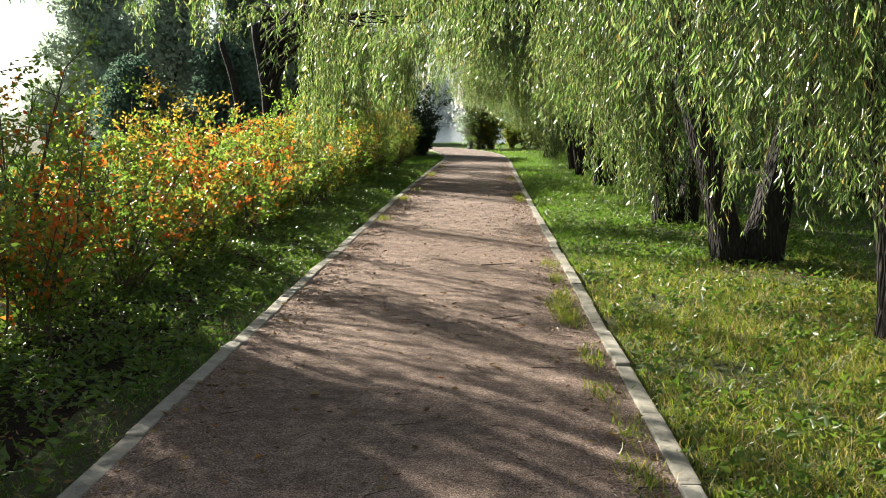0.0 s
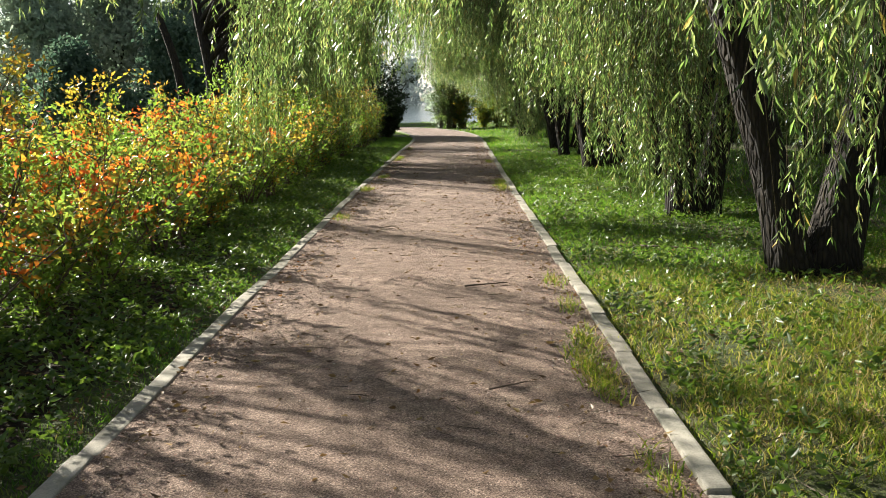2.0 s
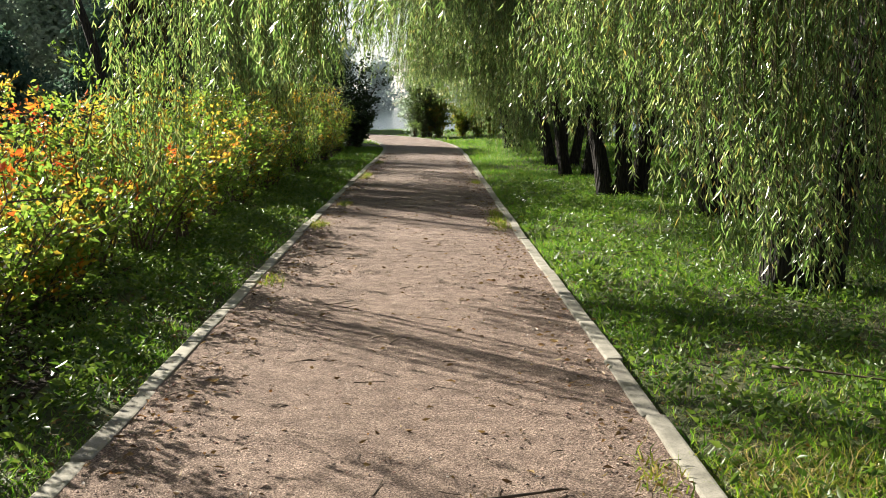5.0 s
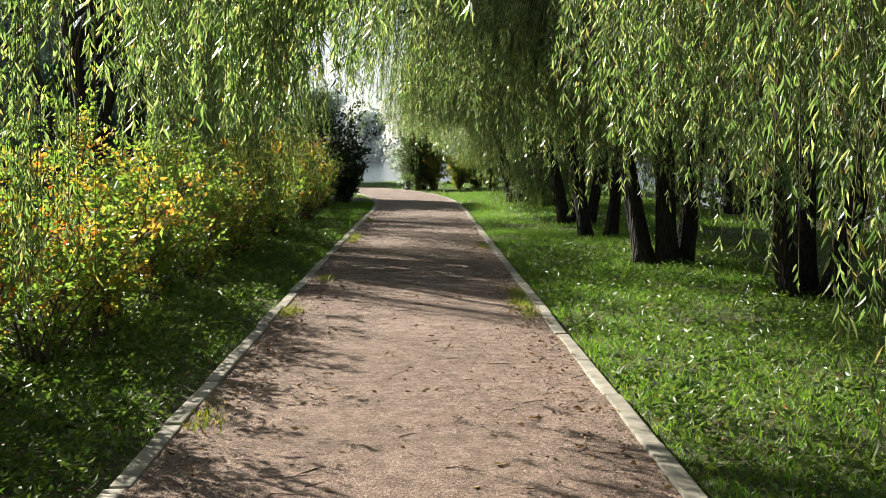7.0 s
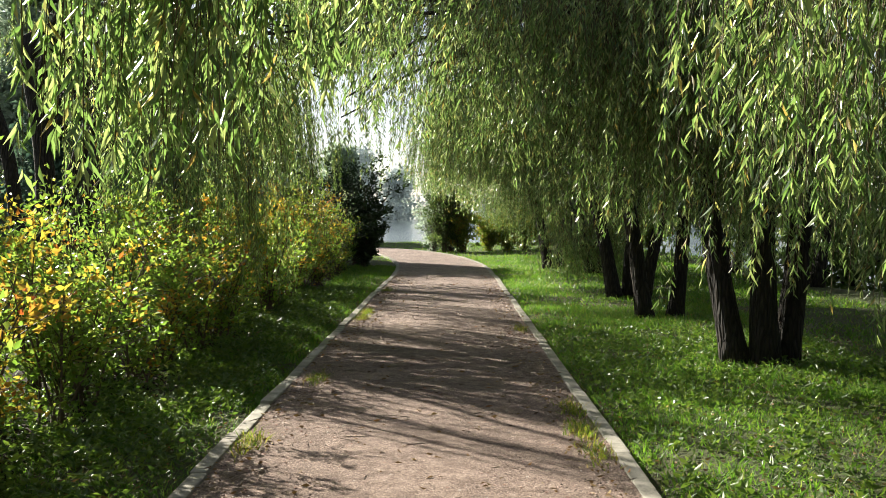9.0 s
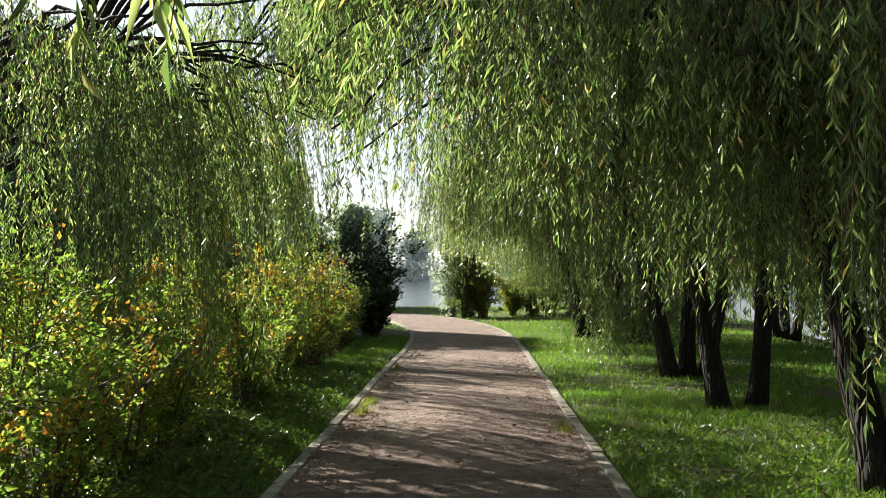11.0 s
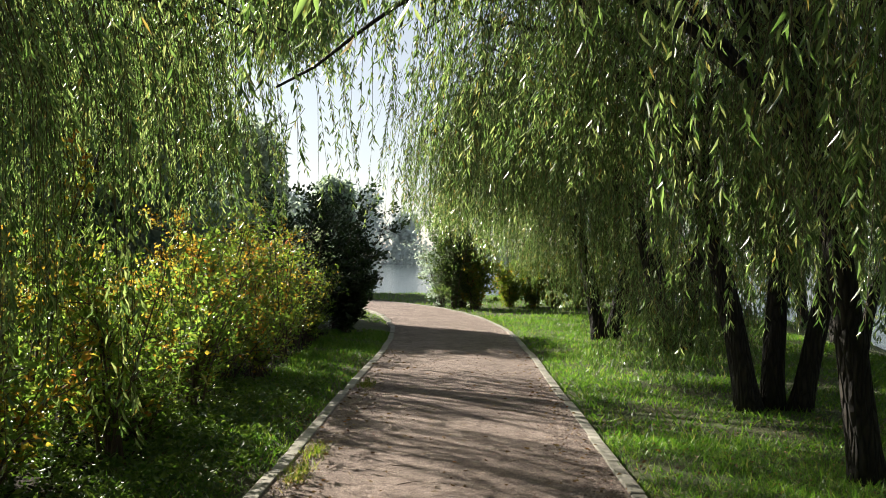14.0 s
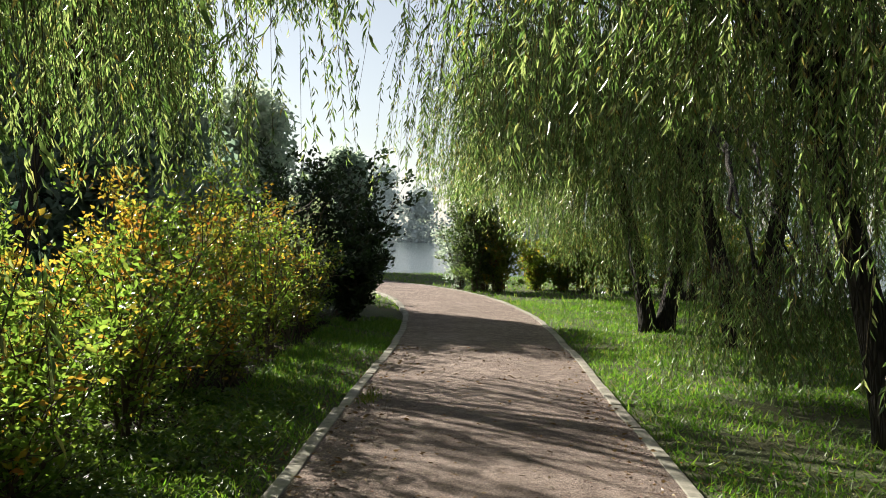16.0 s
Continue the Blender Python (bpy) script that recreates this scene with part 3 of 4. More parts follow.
for x, y, stems, label, own in RIGHT:
    toward = list(own)
    if y < 26:
        toward += [(-0.4 + rng.uniform(-0.8, 0.8), y + rng.uniform(-1.5, 1.5), rng.uniform(3.0, 4.2), None) for _ in range(1 if y < 16 else 2)]
        toward += [((-2.0 if y < 15 else -1.5) + rng.uniform(-0.5, 0.5), max(y + rng.uniform(-2.0 if y < 16 else 0.2, 2.0), 7.0), rng.uniform(2.9, 3.8), None) for _ in range(4 if y < 12 else 1 if y > 20 else 0)]
    else:
        toward += [(rng.uniform(-0.6, 0.7), y + rng.uniform(-1.5, 1.5), rng.uniform(3.2, 4.8), None) for _ in range(4)]
    if 9 < y < 19:
        toward += [(rng.uniform(-1.3, 0.8), rng.uniform(11.5, 17.3), rng.uniform(3.1, 3.7), 2.05) for _ in range(1 if y < 14 else 0)]
    if y > 27:
        toward += [(rng.uniform(-1.0, 0.8), y + rng.uniform(-2.0, 2.0), rng.uniform(3.2, 4.6), rng.uniform(1.7, 2.1)) for _ in range(5)]
    # high boughs, mostly out of view, added to shade foliage right of the path
    if 20 < y < 27:
        toward += [(rng.uniform(-1.6, 0.8), y + rng.uniform(-1.5, 2.5), rng.uniform(4.9, 5.6), 3.5) for _ in range(8)]
        toward += [(rng.uniform(-1.7, 1.3), y + rng.uniform(-1.0, 3.0), rng.uniform(6.0, 6.9), 4.4) for _ in range(7)]
        toward += [(rng.uniform(-2.9, -0.6), y + rng.uniform(-0.5, 3.0), rng.uniform(5.4, 6.8), 4.3) for _ in range(8)]
    reach = (1.2, 3.9) if y < 26 else (1.2, 2.9)
    willow(x, y, stems, fan(x, y, 12, len(stems), reach, (3.2, 6.2), toward), label, 32 if y < 12 else 42)
# on the other side, behind the hedge
willow(-5.2, 24.6, [(0.9, -0.4, 3.4, 0.2, 0.1, 0), (-0.4, 0.6, 3.8, 0.18, -0.12, 0.1)],
       fan(-4.8, 26.0, 5, 2, (0.6, 2.0), (4.0, 4.6),
           [(-2.3 - rng.uniform(0, 1.2), 21.4 + 0.7 * i, rng.uniform(3.4, 3.9), rng.uniform(0.35, 1.1)) for i in range(8)] +
           [(-1.85 - rng.uniform(0, 1.4), 26.4 + 0.5 * i, rng.uniform(3.5, 4.3), rng.uniform(1.5, 2.0)) for i in range(7)] +
           [(lx, ly, lz - 0.5, None) for lx, ly, lz in ((-2.1, 24.0, 4.2), (-2.5, 27.0, 4.0), (-3.0, 28.0, 4.0), (-2.2, 28.4, 4.2), (-2.0, 23.2, 4.4))]),
       "broad willow behind the hedge with a dense curtain", 36)


# two willows added mostly out of view to streak path and verge with shade
own = [(-3.0 - rng.uniform(0, 2.2), 8.6 + 0.55 * i, rng.uniform(4.0, 4.7), None) for i in range(11)]
willow(-7.2, 11.2, SHORT, fan(-7.2, 11.2, 8, 2, (1.2, 3.0), (4.4, 5.0), own), "added tall willow behind the hedge, shading path and verge", 50, 0.5, 1.35, 0.02)
own = [(-8.4 + rng.uniform(0, 2.6), 7.8 + 0.28 * i, rng.uniform(4.3, 5.6), 3.5) for i in range(13)]
willow(-7.4, 8.2, SHORT, fan(-7.4, 8.2, 6, 2, (1.0, 2.0), (4.4, 5.4), own), "added tall willow behind the hedge, shading path and verge", 50, 0.5, 1.6, 0.02)
# unseen tall crowns added for shade behind the hedge; first reaches over the path
own = [(rng.uniform(-2.4, -0.4), 22.4 + 0.36 * i, rng.uniform(5.6, 7.2), 4.8) for i in range(12)]
willow(-6.2, 26.5, FORK, fan(-6.2, 26.5, 0, 2, (1.0, 2.0), (5.0, 6.6), own), "added unseen willow behind the hedge, boughs over the path shading trees opposite", 44, 0.6, 2.0, 0.04)
own = [(-5.4 + rng.uniform(0, 3.6), 31.0 + 0.34 * i, rng.uniform(5.7, 7.4), 4.5) for i in range(16)]
willow(-6.6, 34.0, FORK, fan(-6.6, 34.0, 6, 2, (1.0, 2.0), (5.0, 6.6), own), "added unseen willow behind the hedge, broad crown shading the path", 44, 0.6, 2.0, 0.04)
# unseen willows added behind the start of the walk to cut sky light
for x, y in ((-5.2, 0.2), (3.4, -3.6), (-4.8, -5.0)):
    willow(x, y, FORK, fan(x, y, 14, 2, (0.8, 2.6), (2.8, 6.0)), "unseen willow added at the start of the path to dim sky light", 26, 0.65, 2.4)
# a second row, between the first and the water
for x, y in ((7.4, 4.5), (7.0, 9.0), (7.8, 13.5), (7.2, 18.5), (8.0, 24.0), (7.0, 31.0), (6.8, 36.0), (8.0, 41.0)):
    willow(x, y, FORK if y % 2 > 0.9 else TRIO, fan(x, y, 16, 2, (0.8, 3.0), (2.6, 6.2)), "willow standing in deep shade between lawn and pond", 20, 0.65, 2.2)


# ---- shrubs ----
def shrub(x, y, height, width, mat, label, count=1500, leaf=0.042, group="shrubs of the hedge", name="shrub", bare=0.25, nstem=9, turning=None, share=0.5):
    """A many-stemmed shrub; leaves gather in sprays at the twigs, and those of turning colour sit high on it."""
    z0 = float(ground_z(np.array([x]), np.array([y]))[0]) - 0.02
    ob = new(name)
    ob.location = (x, y, z0)
    tagged(ob, label, "shrub", group)
    P, D, C = [], [], []
    for _ in range(nstem):
        ang, r = rng.uniform(0, 2 * math.pi), width * rng.uniform(0.15, 0.55)
        h = height * rng.uniform(0.62, 1.08)
        S = bezier((rng.normal(0, 0.06), rng.normal(0, 0.06), 0), (math.cos(ang) * r * 0.4, math.sin(ang) * r * 0.4, h * 0.55), (math.cos(ang) * r, math.sin(ang) * r, h), 8)
        chunks = [tube(S, np.linspace(0.011, 0.003, 8) * (0.7 + 0.35 * height), 4)]
        for _ in range(9):
            i = int(rng.integers(1, 8))
            e = S[i] + np.array([rng.normal(0, 0.17), rng.normal(0, 0.17), rng.uniform(0.02, 0.28)]) * (0.6 + 0.4 * height)
            Q = bezier(S[i], (S[i] + e) / 2 + rng.normal(0, 0.03, 3), e, 4)
            chunks.append(tube(Q[[0, 2, 3]], np.linspace(0.005, 0.0018, 3), 3))
            k3 = int(count / nstem / 11 * rng.uniform(0.5, 1.6))
            u = rng.uniform(0.25, 1.08, k3) ** 0.7
            base = Q[0] + (Q[-1] - Q[0]) * u[:, None] + rng.normal(0, 0.032, (k3, 3)) * (0.5 + 0.5 * height)
            P.append(base)
            D.append((e - S[i]) * 2.2 + np.stack([rng.normal(0, 0.8, k3), rng.normal(0, 0.8, k3), rng.normal(0.15, 0.5, k3)], 1))
            C.append(np.full(k3, rng.random() < share * min(1.0, 0.35 + 0.9 * max(0.0, e[2] / height - 0.3))))
        k3 = int(count / nstem / 4)
        u = rng.uniform(bare, 1.02, k3) * 7
        i = np.minimum(u.astype(int), 6)
        base = S[i] + (S[i + 1] - S[i]) * (u - i)[:, None] + rng.normal(0, 0.05, (k3, 3))
        P.append(base)
        D.append(np.stack([rng.normal(0, 1, k3), rng.normal(0, 1, k3), rng.normal(0.15, 0.6, k3)], 1))
        C.append((rng.random(k3) < share) & (u > 4.6))
        V, F = join(chunks)
        part("stem", mesh_of("stem", V, F, [STEM]), ob)
    P, D, C = np.concatenate(P), np.concatenate(D), np.concatenate(C)
    P[:, 2] = np.maximum(P[:, 2], 0.05)
    for name_, pick, m in (("leaves", ~C if turning else C | True, mat), ("turning_leaves", C, turning)):
        n = int(pick.sum())
        if m is None or n < 3:
            continue
        V, F = leaves(P[pick], D[pick], leaf * rng.uniform(0.5, 1.35, n), leaf * 0.55 * rng.uniform(0.8, 1.25, n), 0.2)
        tagged(part(name_, fast_mesh(name_, V, F, m), ob, "orange and red autumn leaves" if m is HEDGE_RED else ""), kind="stuff")
    return ob


y = 1.0
while y < 35.5:
    for row in (0, 1):
        x = -3.1 - 0.7 * row + rng.uniform(-0.25, 0.25) + 0.012 * (y - 4)
        if y < 9:
            mat, turn, share, lab = HEDGE_GREEN, HEDGE_RED, rng.uniform(0.08, 0.55), "green shrub with orange-red tips and thin bare stems"
        elif y < 18:
            mat, turn, share, lab = HEDGE_GREEN, HEDGE_RED if rng.random() < 0.35 else HEDGE_MIX, rng.uniform(0.2, 0.7), "green shrub turning orange in the hedge"
        elif y < 29:
            mat, turn, share, lab = HEDGE_GREEN, HEDGE_MIX, rng.uniform(0.15, 0.5), "yellow-green shrub with reddening leaves"
        else:
            mat, turn, share, lab = HEDGE_GREEN if rng.random() < 0.5 else HEDGE_YEL, HEDGE_MIX, rng.uniform(0.05, 0.3), "olive and yellow autumn shrub in the hedge"
        tall = rng.uniform(0.7, 1.5) if row == 0 else rng.uniform(0.95, 1.75)
        shrub(x, y + 0.35 * row, tall * (1.0 if y < 24 else 1.1), rng.uniform(0.9, 1.6), mat, lab, (1600, 2100)[row], 0.056, bare=0.3 if row == 0 else 0.15, nstem=int(rng.integers(7, 12)), turning=turn, share=share)
    y += rng.uniform(0.75, 1.0)

# dark leafy bush at the bend, with a paler one before it
for bx, by, bh, bw in ((-2.5, 38.3, 2.2, 1.9), (-3.4, 37.8, 2.4, 2.2), (-2.2, 37.0, 1.3, 1.3), (-3.3, 39.8, 2.5, 2.3)):
    shrub(bx, by, bh, bw, DARKBUSH, "tall dark green bush at the bend", 3600, 0.11, "bushes at the bend", "bush", 0.1, 14)
for bx, by in ((-2.6, 35.2), (-3.3, 35.6)):
    shrub(bx, by, 1.7, 0.8, PALE, "pale tall dry weeds by the dark bush", 900, 0.06, "bushes at the bend", "bush", 0.2, 12)
# bushes by the water
OLIVE_LABEL, BROWN_LABEL = "olive young willow bush at the water", "olive-brown autumn bush near the water"
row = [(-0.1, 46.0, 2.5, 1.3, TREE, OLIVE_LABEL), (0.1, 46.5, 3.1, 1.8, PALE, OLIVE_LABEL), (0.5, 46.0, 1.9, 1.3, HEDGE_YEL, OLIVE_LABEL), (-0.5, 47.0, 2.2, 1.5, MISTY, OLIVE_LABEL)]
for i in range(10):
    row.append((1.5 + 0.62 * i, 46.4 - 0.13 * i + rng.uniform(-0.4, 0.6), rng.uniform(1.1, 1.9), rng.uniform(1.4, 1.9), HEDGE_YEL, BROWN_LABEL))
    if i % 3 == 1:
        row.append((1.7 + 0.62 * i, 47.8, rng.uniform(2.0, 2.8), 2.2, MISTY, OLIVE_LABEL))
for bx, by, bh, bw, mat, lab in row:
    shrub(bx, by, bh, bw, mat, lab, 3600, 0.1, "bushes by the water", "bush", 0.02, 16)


# ---- background trees ----
def round_tree(x, y, height, radius, mat, label, count=7000, leaf=0.28, low=0.12, wood=None):
    wood = wood or BARK
    z0 = float(ground_z(np.array([x]), np.array([y]))[0]) - 0.1
    ob = new("tree")
    ob.location = (x, y, z0)
    tagged(ob, label, "tree", "trees of the park")
    t = np.linspace(0, 1, 10)
    P = np.stack([0.3 * np.sin(t * 3 + x), 0.3 * np.sin(t * 2 + y), height * 0.75 * t], 1)
    V, F = tube(P, height * 0.025 * (1.25 - t), 9, 0.05)
    part("trunk", mesh_of("trunk", V, F, [wood], smooth=True), ob)
    LP = []
    lobes = 40
    for i in range(lobes):
        u = rng.uniform(low, 1.0)
        prof = math.sin(math.pi * min(0.5 + 0.0 + u * 0.62, 1.0)) if u > 0.3 else 0.65 + u
        ang, r = rng.uniform(0, 2 * math.pi), radius * prof * rng.uniform(0.35, 0.85)
        c0 = np.array([r * math.cos(ang), r * math.sin(ang), height * u])
        V, F = tube(bezier(P[min(int(u * 7), 8)], c0 * 0.5 + P[min(int(u * 7), 8)] * 0.5 + (0, 0, 0.3), c0, 6), np.linspace(height * 0.008, 0.02, 6), 5)
        part("limb", mesh_of("limb", V, F, [wood]), ob)
        m = count // lobes
        q = rng.standard_normal((m, 3))
        q /= np.linalg.norm(q, axis=1)[:, None]
        LP.append(c0 + q * (rng.uniform(0.25, 1, m) ** 0.5)[:, None] * radius * np.array([0.36, 0.36, 0.3]) * rng.uniform(0.7, 1.3))
    LP = np.concatenate(LP)
    LP[:, 2] = np.maximum(LP[:, 2], 0.2)
    n = len(LP)
    V, F = leaves(LP, rng.standard_normal((n, 3)) + (0, 0, -0.4), leaf * rng.uniform(0.6, 1.4, n), leaf * 0.6, 0.2)
    tagged(part("crown", fast_mesh("crown", V, F, mat), ob), kind="stuff")
    return ob


# haze here comes from the MISTY, HAZY and BLUE leaf colours alone
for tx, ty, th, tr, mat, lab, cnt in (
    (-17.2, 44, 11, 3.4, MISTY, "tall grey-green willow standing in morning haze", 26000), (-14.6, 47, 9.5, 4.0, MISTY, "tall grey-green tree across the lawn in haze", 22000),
    (-10.4, 45, 8.5, 3.6, HAZY, "tree across the lawn, greyed and blued by painted haze", 20000),
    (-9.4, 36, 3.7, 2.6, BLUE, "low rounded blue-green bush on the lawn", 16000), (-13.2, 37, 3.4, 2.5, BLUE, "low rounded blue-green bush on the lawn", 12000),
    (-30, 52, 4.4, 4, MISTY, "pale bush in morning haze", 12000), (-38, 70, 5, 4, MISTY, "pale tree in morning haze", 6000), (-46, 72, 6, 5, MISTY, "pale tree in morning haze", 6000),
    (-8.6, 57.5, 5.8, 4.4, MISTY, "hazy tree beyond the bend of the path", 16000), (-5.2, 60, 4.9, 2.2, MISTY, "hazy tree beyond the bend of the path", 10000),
    (-8.0, 44, 6.4, 3.6, HAZY, "tree beyond the hedge, greyed by painted haze", 18000),
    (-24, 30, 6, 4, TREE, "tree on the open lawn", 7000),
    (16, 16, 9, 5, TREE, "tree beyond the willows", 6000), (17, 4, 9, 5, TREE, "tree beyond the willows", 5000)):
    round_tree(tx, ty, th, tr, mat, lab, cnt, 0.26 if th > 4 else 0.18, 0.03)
for tx, ty in ((11.0, 9.0), (11.8, 13.5), (10.6, 18.0), (11.2, 23.0), (10.0, 3.5), (9.8, 28.5), (9.0, 33.5)):
    round_tree(tx, ty, rng.uniform(2.6, 3.6), rng.uniform(2.2, 2.8), TREE, "shore bush in shade behind the willows", 4000, 0.2, 0.08)
# far bank of the pond; leaves and trunks both wear the mist colour
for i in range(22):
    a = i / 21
    round_tree(-45 + 190 * a + rng.uniform(-3, 3), 190 - 60 * a * a + rng.uniform(-6, 6), rng.uniform(8, 13), rng.uniform(6, 8), HAZE, "distant tree on the far bank, paled by painted haze", 2600, 0.8, 0.02, HAZE)


# ---- grass and litter ----
def scatter(n, x0, x1, y0, y1, keep):
    p = np.stack([rng.uniform(x0, x1, n), rng.uniform(y0, y1, n)], 1)
    return p[keep(p)]


def blades(p, hmin, hmax, width, lean=0.5, simple=False):
    """Grass blades; simple ones are a single pointed face, for places further off."""
    n = len(p)
    z = ground_z(p[:, 0], p[:, 1])
    P = np.column_stack([p, z - 0.01])
    D = np.column_stack([rng.normal(0, lean, n), rng.normal(0, lean, n), np.ones(n)])
    D /= np.linalg.norm(D, axis=1)[:, None]
    h = rng.uniform(hmin, hmax, n)[:, None]
    a = rng.uniform(0, 2 * math.pi, n)
    S = np.column_stack([np.cos(a), np.sin(a), np.zeros(n)]) * width / 2
    bend = np.column_stack([rng.normal(0, 0.35, n), rng.normal(0, 0.35, n), -np.abs(rng.normal(0, 0.2, n))]) * h
    if simple:
        V = np.stack([P - S, P + S, P + D * h + bend], 1).reshape(-1, 3)
        return V, np.arange(n * 3).reshape(-1, 3)
    midp = P + D * h * 0.55
    V = np.stack([P - S, P + S, midp + S * 0.8, midp - S * 0.8, P + D * h + bend], 1).reshape(-1, 3)
    i = np.arange(n)[:, None] * 5
    return V, np.concatenate([i + [0, 1, 2], i + [0, 2, 3], i + [3, 2, 4]], 0)


def thinned(p):
    """Keeps grass thick in places and worn away in others."""
    v = np.sin(p[:, 0] * 2.3 + 1.7 * np.sin(p[:, 1] * 0.9)) * np.cos(p[:, 1] * 1.3 + p[:, 0]) + rng.uniform(-0.9, 0.9, len(p))
    w = np.sin(p[:, 0] * 3.9 + 2.1 * np.sin(p[:, 1] * 1.9 + 1)) + np.sin(p[:, 1] * 3.1 + 1.6 * np.sin(p[:, 0] * 2.7)) + rng.uniform(-0.7, 0.7, len(p))
    return (v > -0.7) & ((w > -1.05) | (rng.random(len(p)) < 0.25))


def verge(x0, x1, y0, y1, n, hmin, hmax, width, lean=0.5, simple=False):
    p = scatter(n, x0, x1, y0, y1, lambda q: (across(q[:, 0], q[:, 1]) > 0.1) & thinned(q) & (shore(q[:, 0], q[:, 1]) < -0.5))
    return blades(p, hmin, hmax, width, lean, simple)


def merge(chunks):
    V, F, o = [], [], 0
    for v, f in chunks:
        V.append(v)
        F.append(f + o)
        o += len(v)
    return np.concatenate(V), np.concatenate(F)


V, F = merge([verge(0.85, 3.6, 2.6, 9, 34000, 0.03, 0.09, 0.007), verge(0.85, 3.8, 2.6, 10.5, 36000, 0.07, 0.17, 0.006, 0.95), verge(0.85, 4.2, 2.8, 12.5, 42000, 0.02, 0.07, 0.012, 0.8, True), verge(0.95, 4.2, 5, 10.5, 26000, 0.03, 0.08, 0.011, 0.7, True)])
tagged(new("grass", fast_mesh("grass", V, F, GRASS)), "short yellowing lawn grass with worn patches", "grass", kind="stuff")
V, F = merge([verge(0.85, 4.2, 10, 20, 82000, 0.03, 0.1, 0.013, 0.6, True), verge(0.85, 4.0, 19.5, 27, 70000, 0.04, 0.13, 0.012, 0.8, True), verge(0.6, 6.5, 26.5, 43, 92000, 0.04, 0.12, 0.021, 0.7, True),
              verge(4, 9, 4, 26, 36000, 0.05, 0.12, 0.022, 0.6, True), verge(-6, 8, 40, 56, 24000, 0.06, 0.16, 0.026, 0.6, True)])
tagged(new("grass", fast_mesh("grass", V, F, LUSH)), "lush green lawn grass under the willows", "grass", kind="stuff")
V, F = merge([verge(-2.0, -1.5, 2.8, 9, 3200, 0.03, 0.08, 0.007), verge(-3.4, -2.3, 9, 20, 5000, 0.04, 0.12, 0.01, 0.7, True), verge(-1.95, -1.4, 2.8, 8, 3500, 0.03, 0.07, 0.012, 0.7, True), verge(-2.1, -1.4, 8, 13, 9000, 0.03, 0.09, 0.012, 0.7, True), verge(-2.75, -1.4, 12, 20, 28000, 0.03, 0.09, 0.012, 0.7, True),
              verge(-2.5, -1.1, 19, 38, 46000, 0.04, 0.11, 0.017, 0.6, True), verge(-3.4, -2.1, 19, 38, 8000, 0.04, 0.12, 0.016, 0.6, True), verge(-16, -3.6, 3, 36, 85000, 0.06, 0.16, 0.03, 0.6, True)])
tagged(new("grass", fast_mesh("grass", V, F, LUSH)), "green verge grass between kerb and hedge", "grass", kind="stuff")

# dry straw lying in patches on the lawn
p = scatter(30000, 1.05, 3.8, 2.6, 11, lambda q: (across(q[:, 0], q[:, 1]) > 0.25) & (np.sin(q[:, 0] * 2.9 + 1.1 * np.sin(q[:, 1] * 1.7)) + np.sin(q[:, 1] * 2.3 + q[:, 0] * 1.3 + 0.6) + rng.normal(0, 0.45, len(q)) > 0.75))
V, F = blades(p, 0.03, 0.1, 0.006, 2.6, True)
V[:, 2] += 0.025
tagged(new("dry_straw", fast_mesh("dry_straw", V, F, STRAW)), "yellow-brown dry straw lying in the grass", "straw", kind="stuff")

# broad-leaved weeds
p = np.concatenate([scatter(17000, -3.5, -1.68, 2.2, 30, lambda q: across(q[:, 0], q[:, 1]) > 0.12 + 0.3 * rng.random(len(q))), scatter(6000, 0.95, 4.0, 2.5, 24, lambda q: across(q[:, 0], q[:, 1]) > 0.15)])
p = np.repeat(p[thinned(p * 1.7)], 4, axis=0)
n = len(p)
a = rng.uniform(0, 2 * math.pi, n)
P = np.column_stack([p + rng.normal(0, 0.015, (n, 2)), ground_z(p[:, 0], p[:, 1]) + rng.uniform(0.0, 0.09, n)])
V, F = leaves(P, np.column_stack([np.cos(a), np.sin(a), rng.uniform(0.0, 0.8, n)]), rng.uniform(0.03, 0.08, n), rng.uniform(0.018, 0.035, n), 0.2)
tagged(new("weeds", fast_mesh("weeds", V, F, WEED)), "low broad-leaved weeds among the verge grass", "weeds", kind="stuff")

# fallen leaves on the ground
p = np.concatenate([scatter(9000, -1.65, 0.95, 2.5, 34, lambda q: rng.random(len(q)) < 0.2 + 0.7 * (np.abs(across(q[:, 0], q[:, 1])) < 0.3)),
                    scatter(5500, -3.8, -1.7, 2.5, 30, lambda q: q[:, 1] < 99), scatter(4600, 0.95, 4.5, 2.5, 28, lambda q: q[:, 1] < 99)])
n = len(p)
a = rng.uniform(0, 2 * math.pi, n)
inside = across(p[:, 0], p[:, 1]) < 0
P = np.column_stack([p, np.where(inside, 0.03, ground_z(p[:, 0], p[:, 1]) + 0.015)])
V, F = leaves(P, np.column_stack([np.cos(a), np.sin(a), rng.uniform(-0.02, 0.25, n)]), rng.uniform(0.015, 0.06, n), rng.uniform(0.006, 0.024, n), 0.25)
tagged(new("fallen_leaves", fast_mesh("fallen_leaves", V, F, DRY)), "dry brown and yellow fallen leaves", "leaves", kind="stuff")


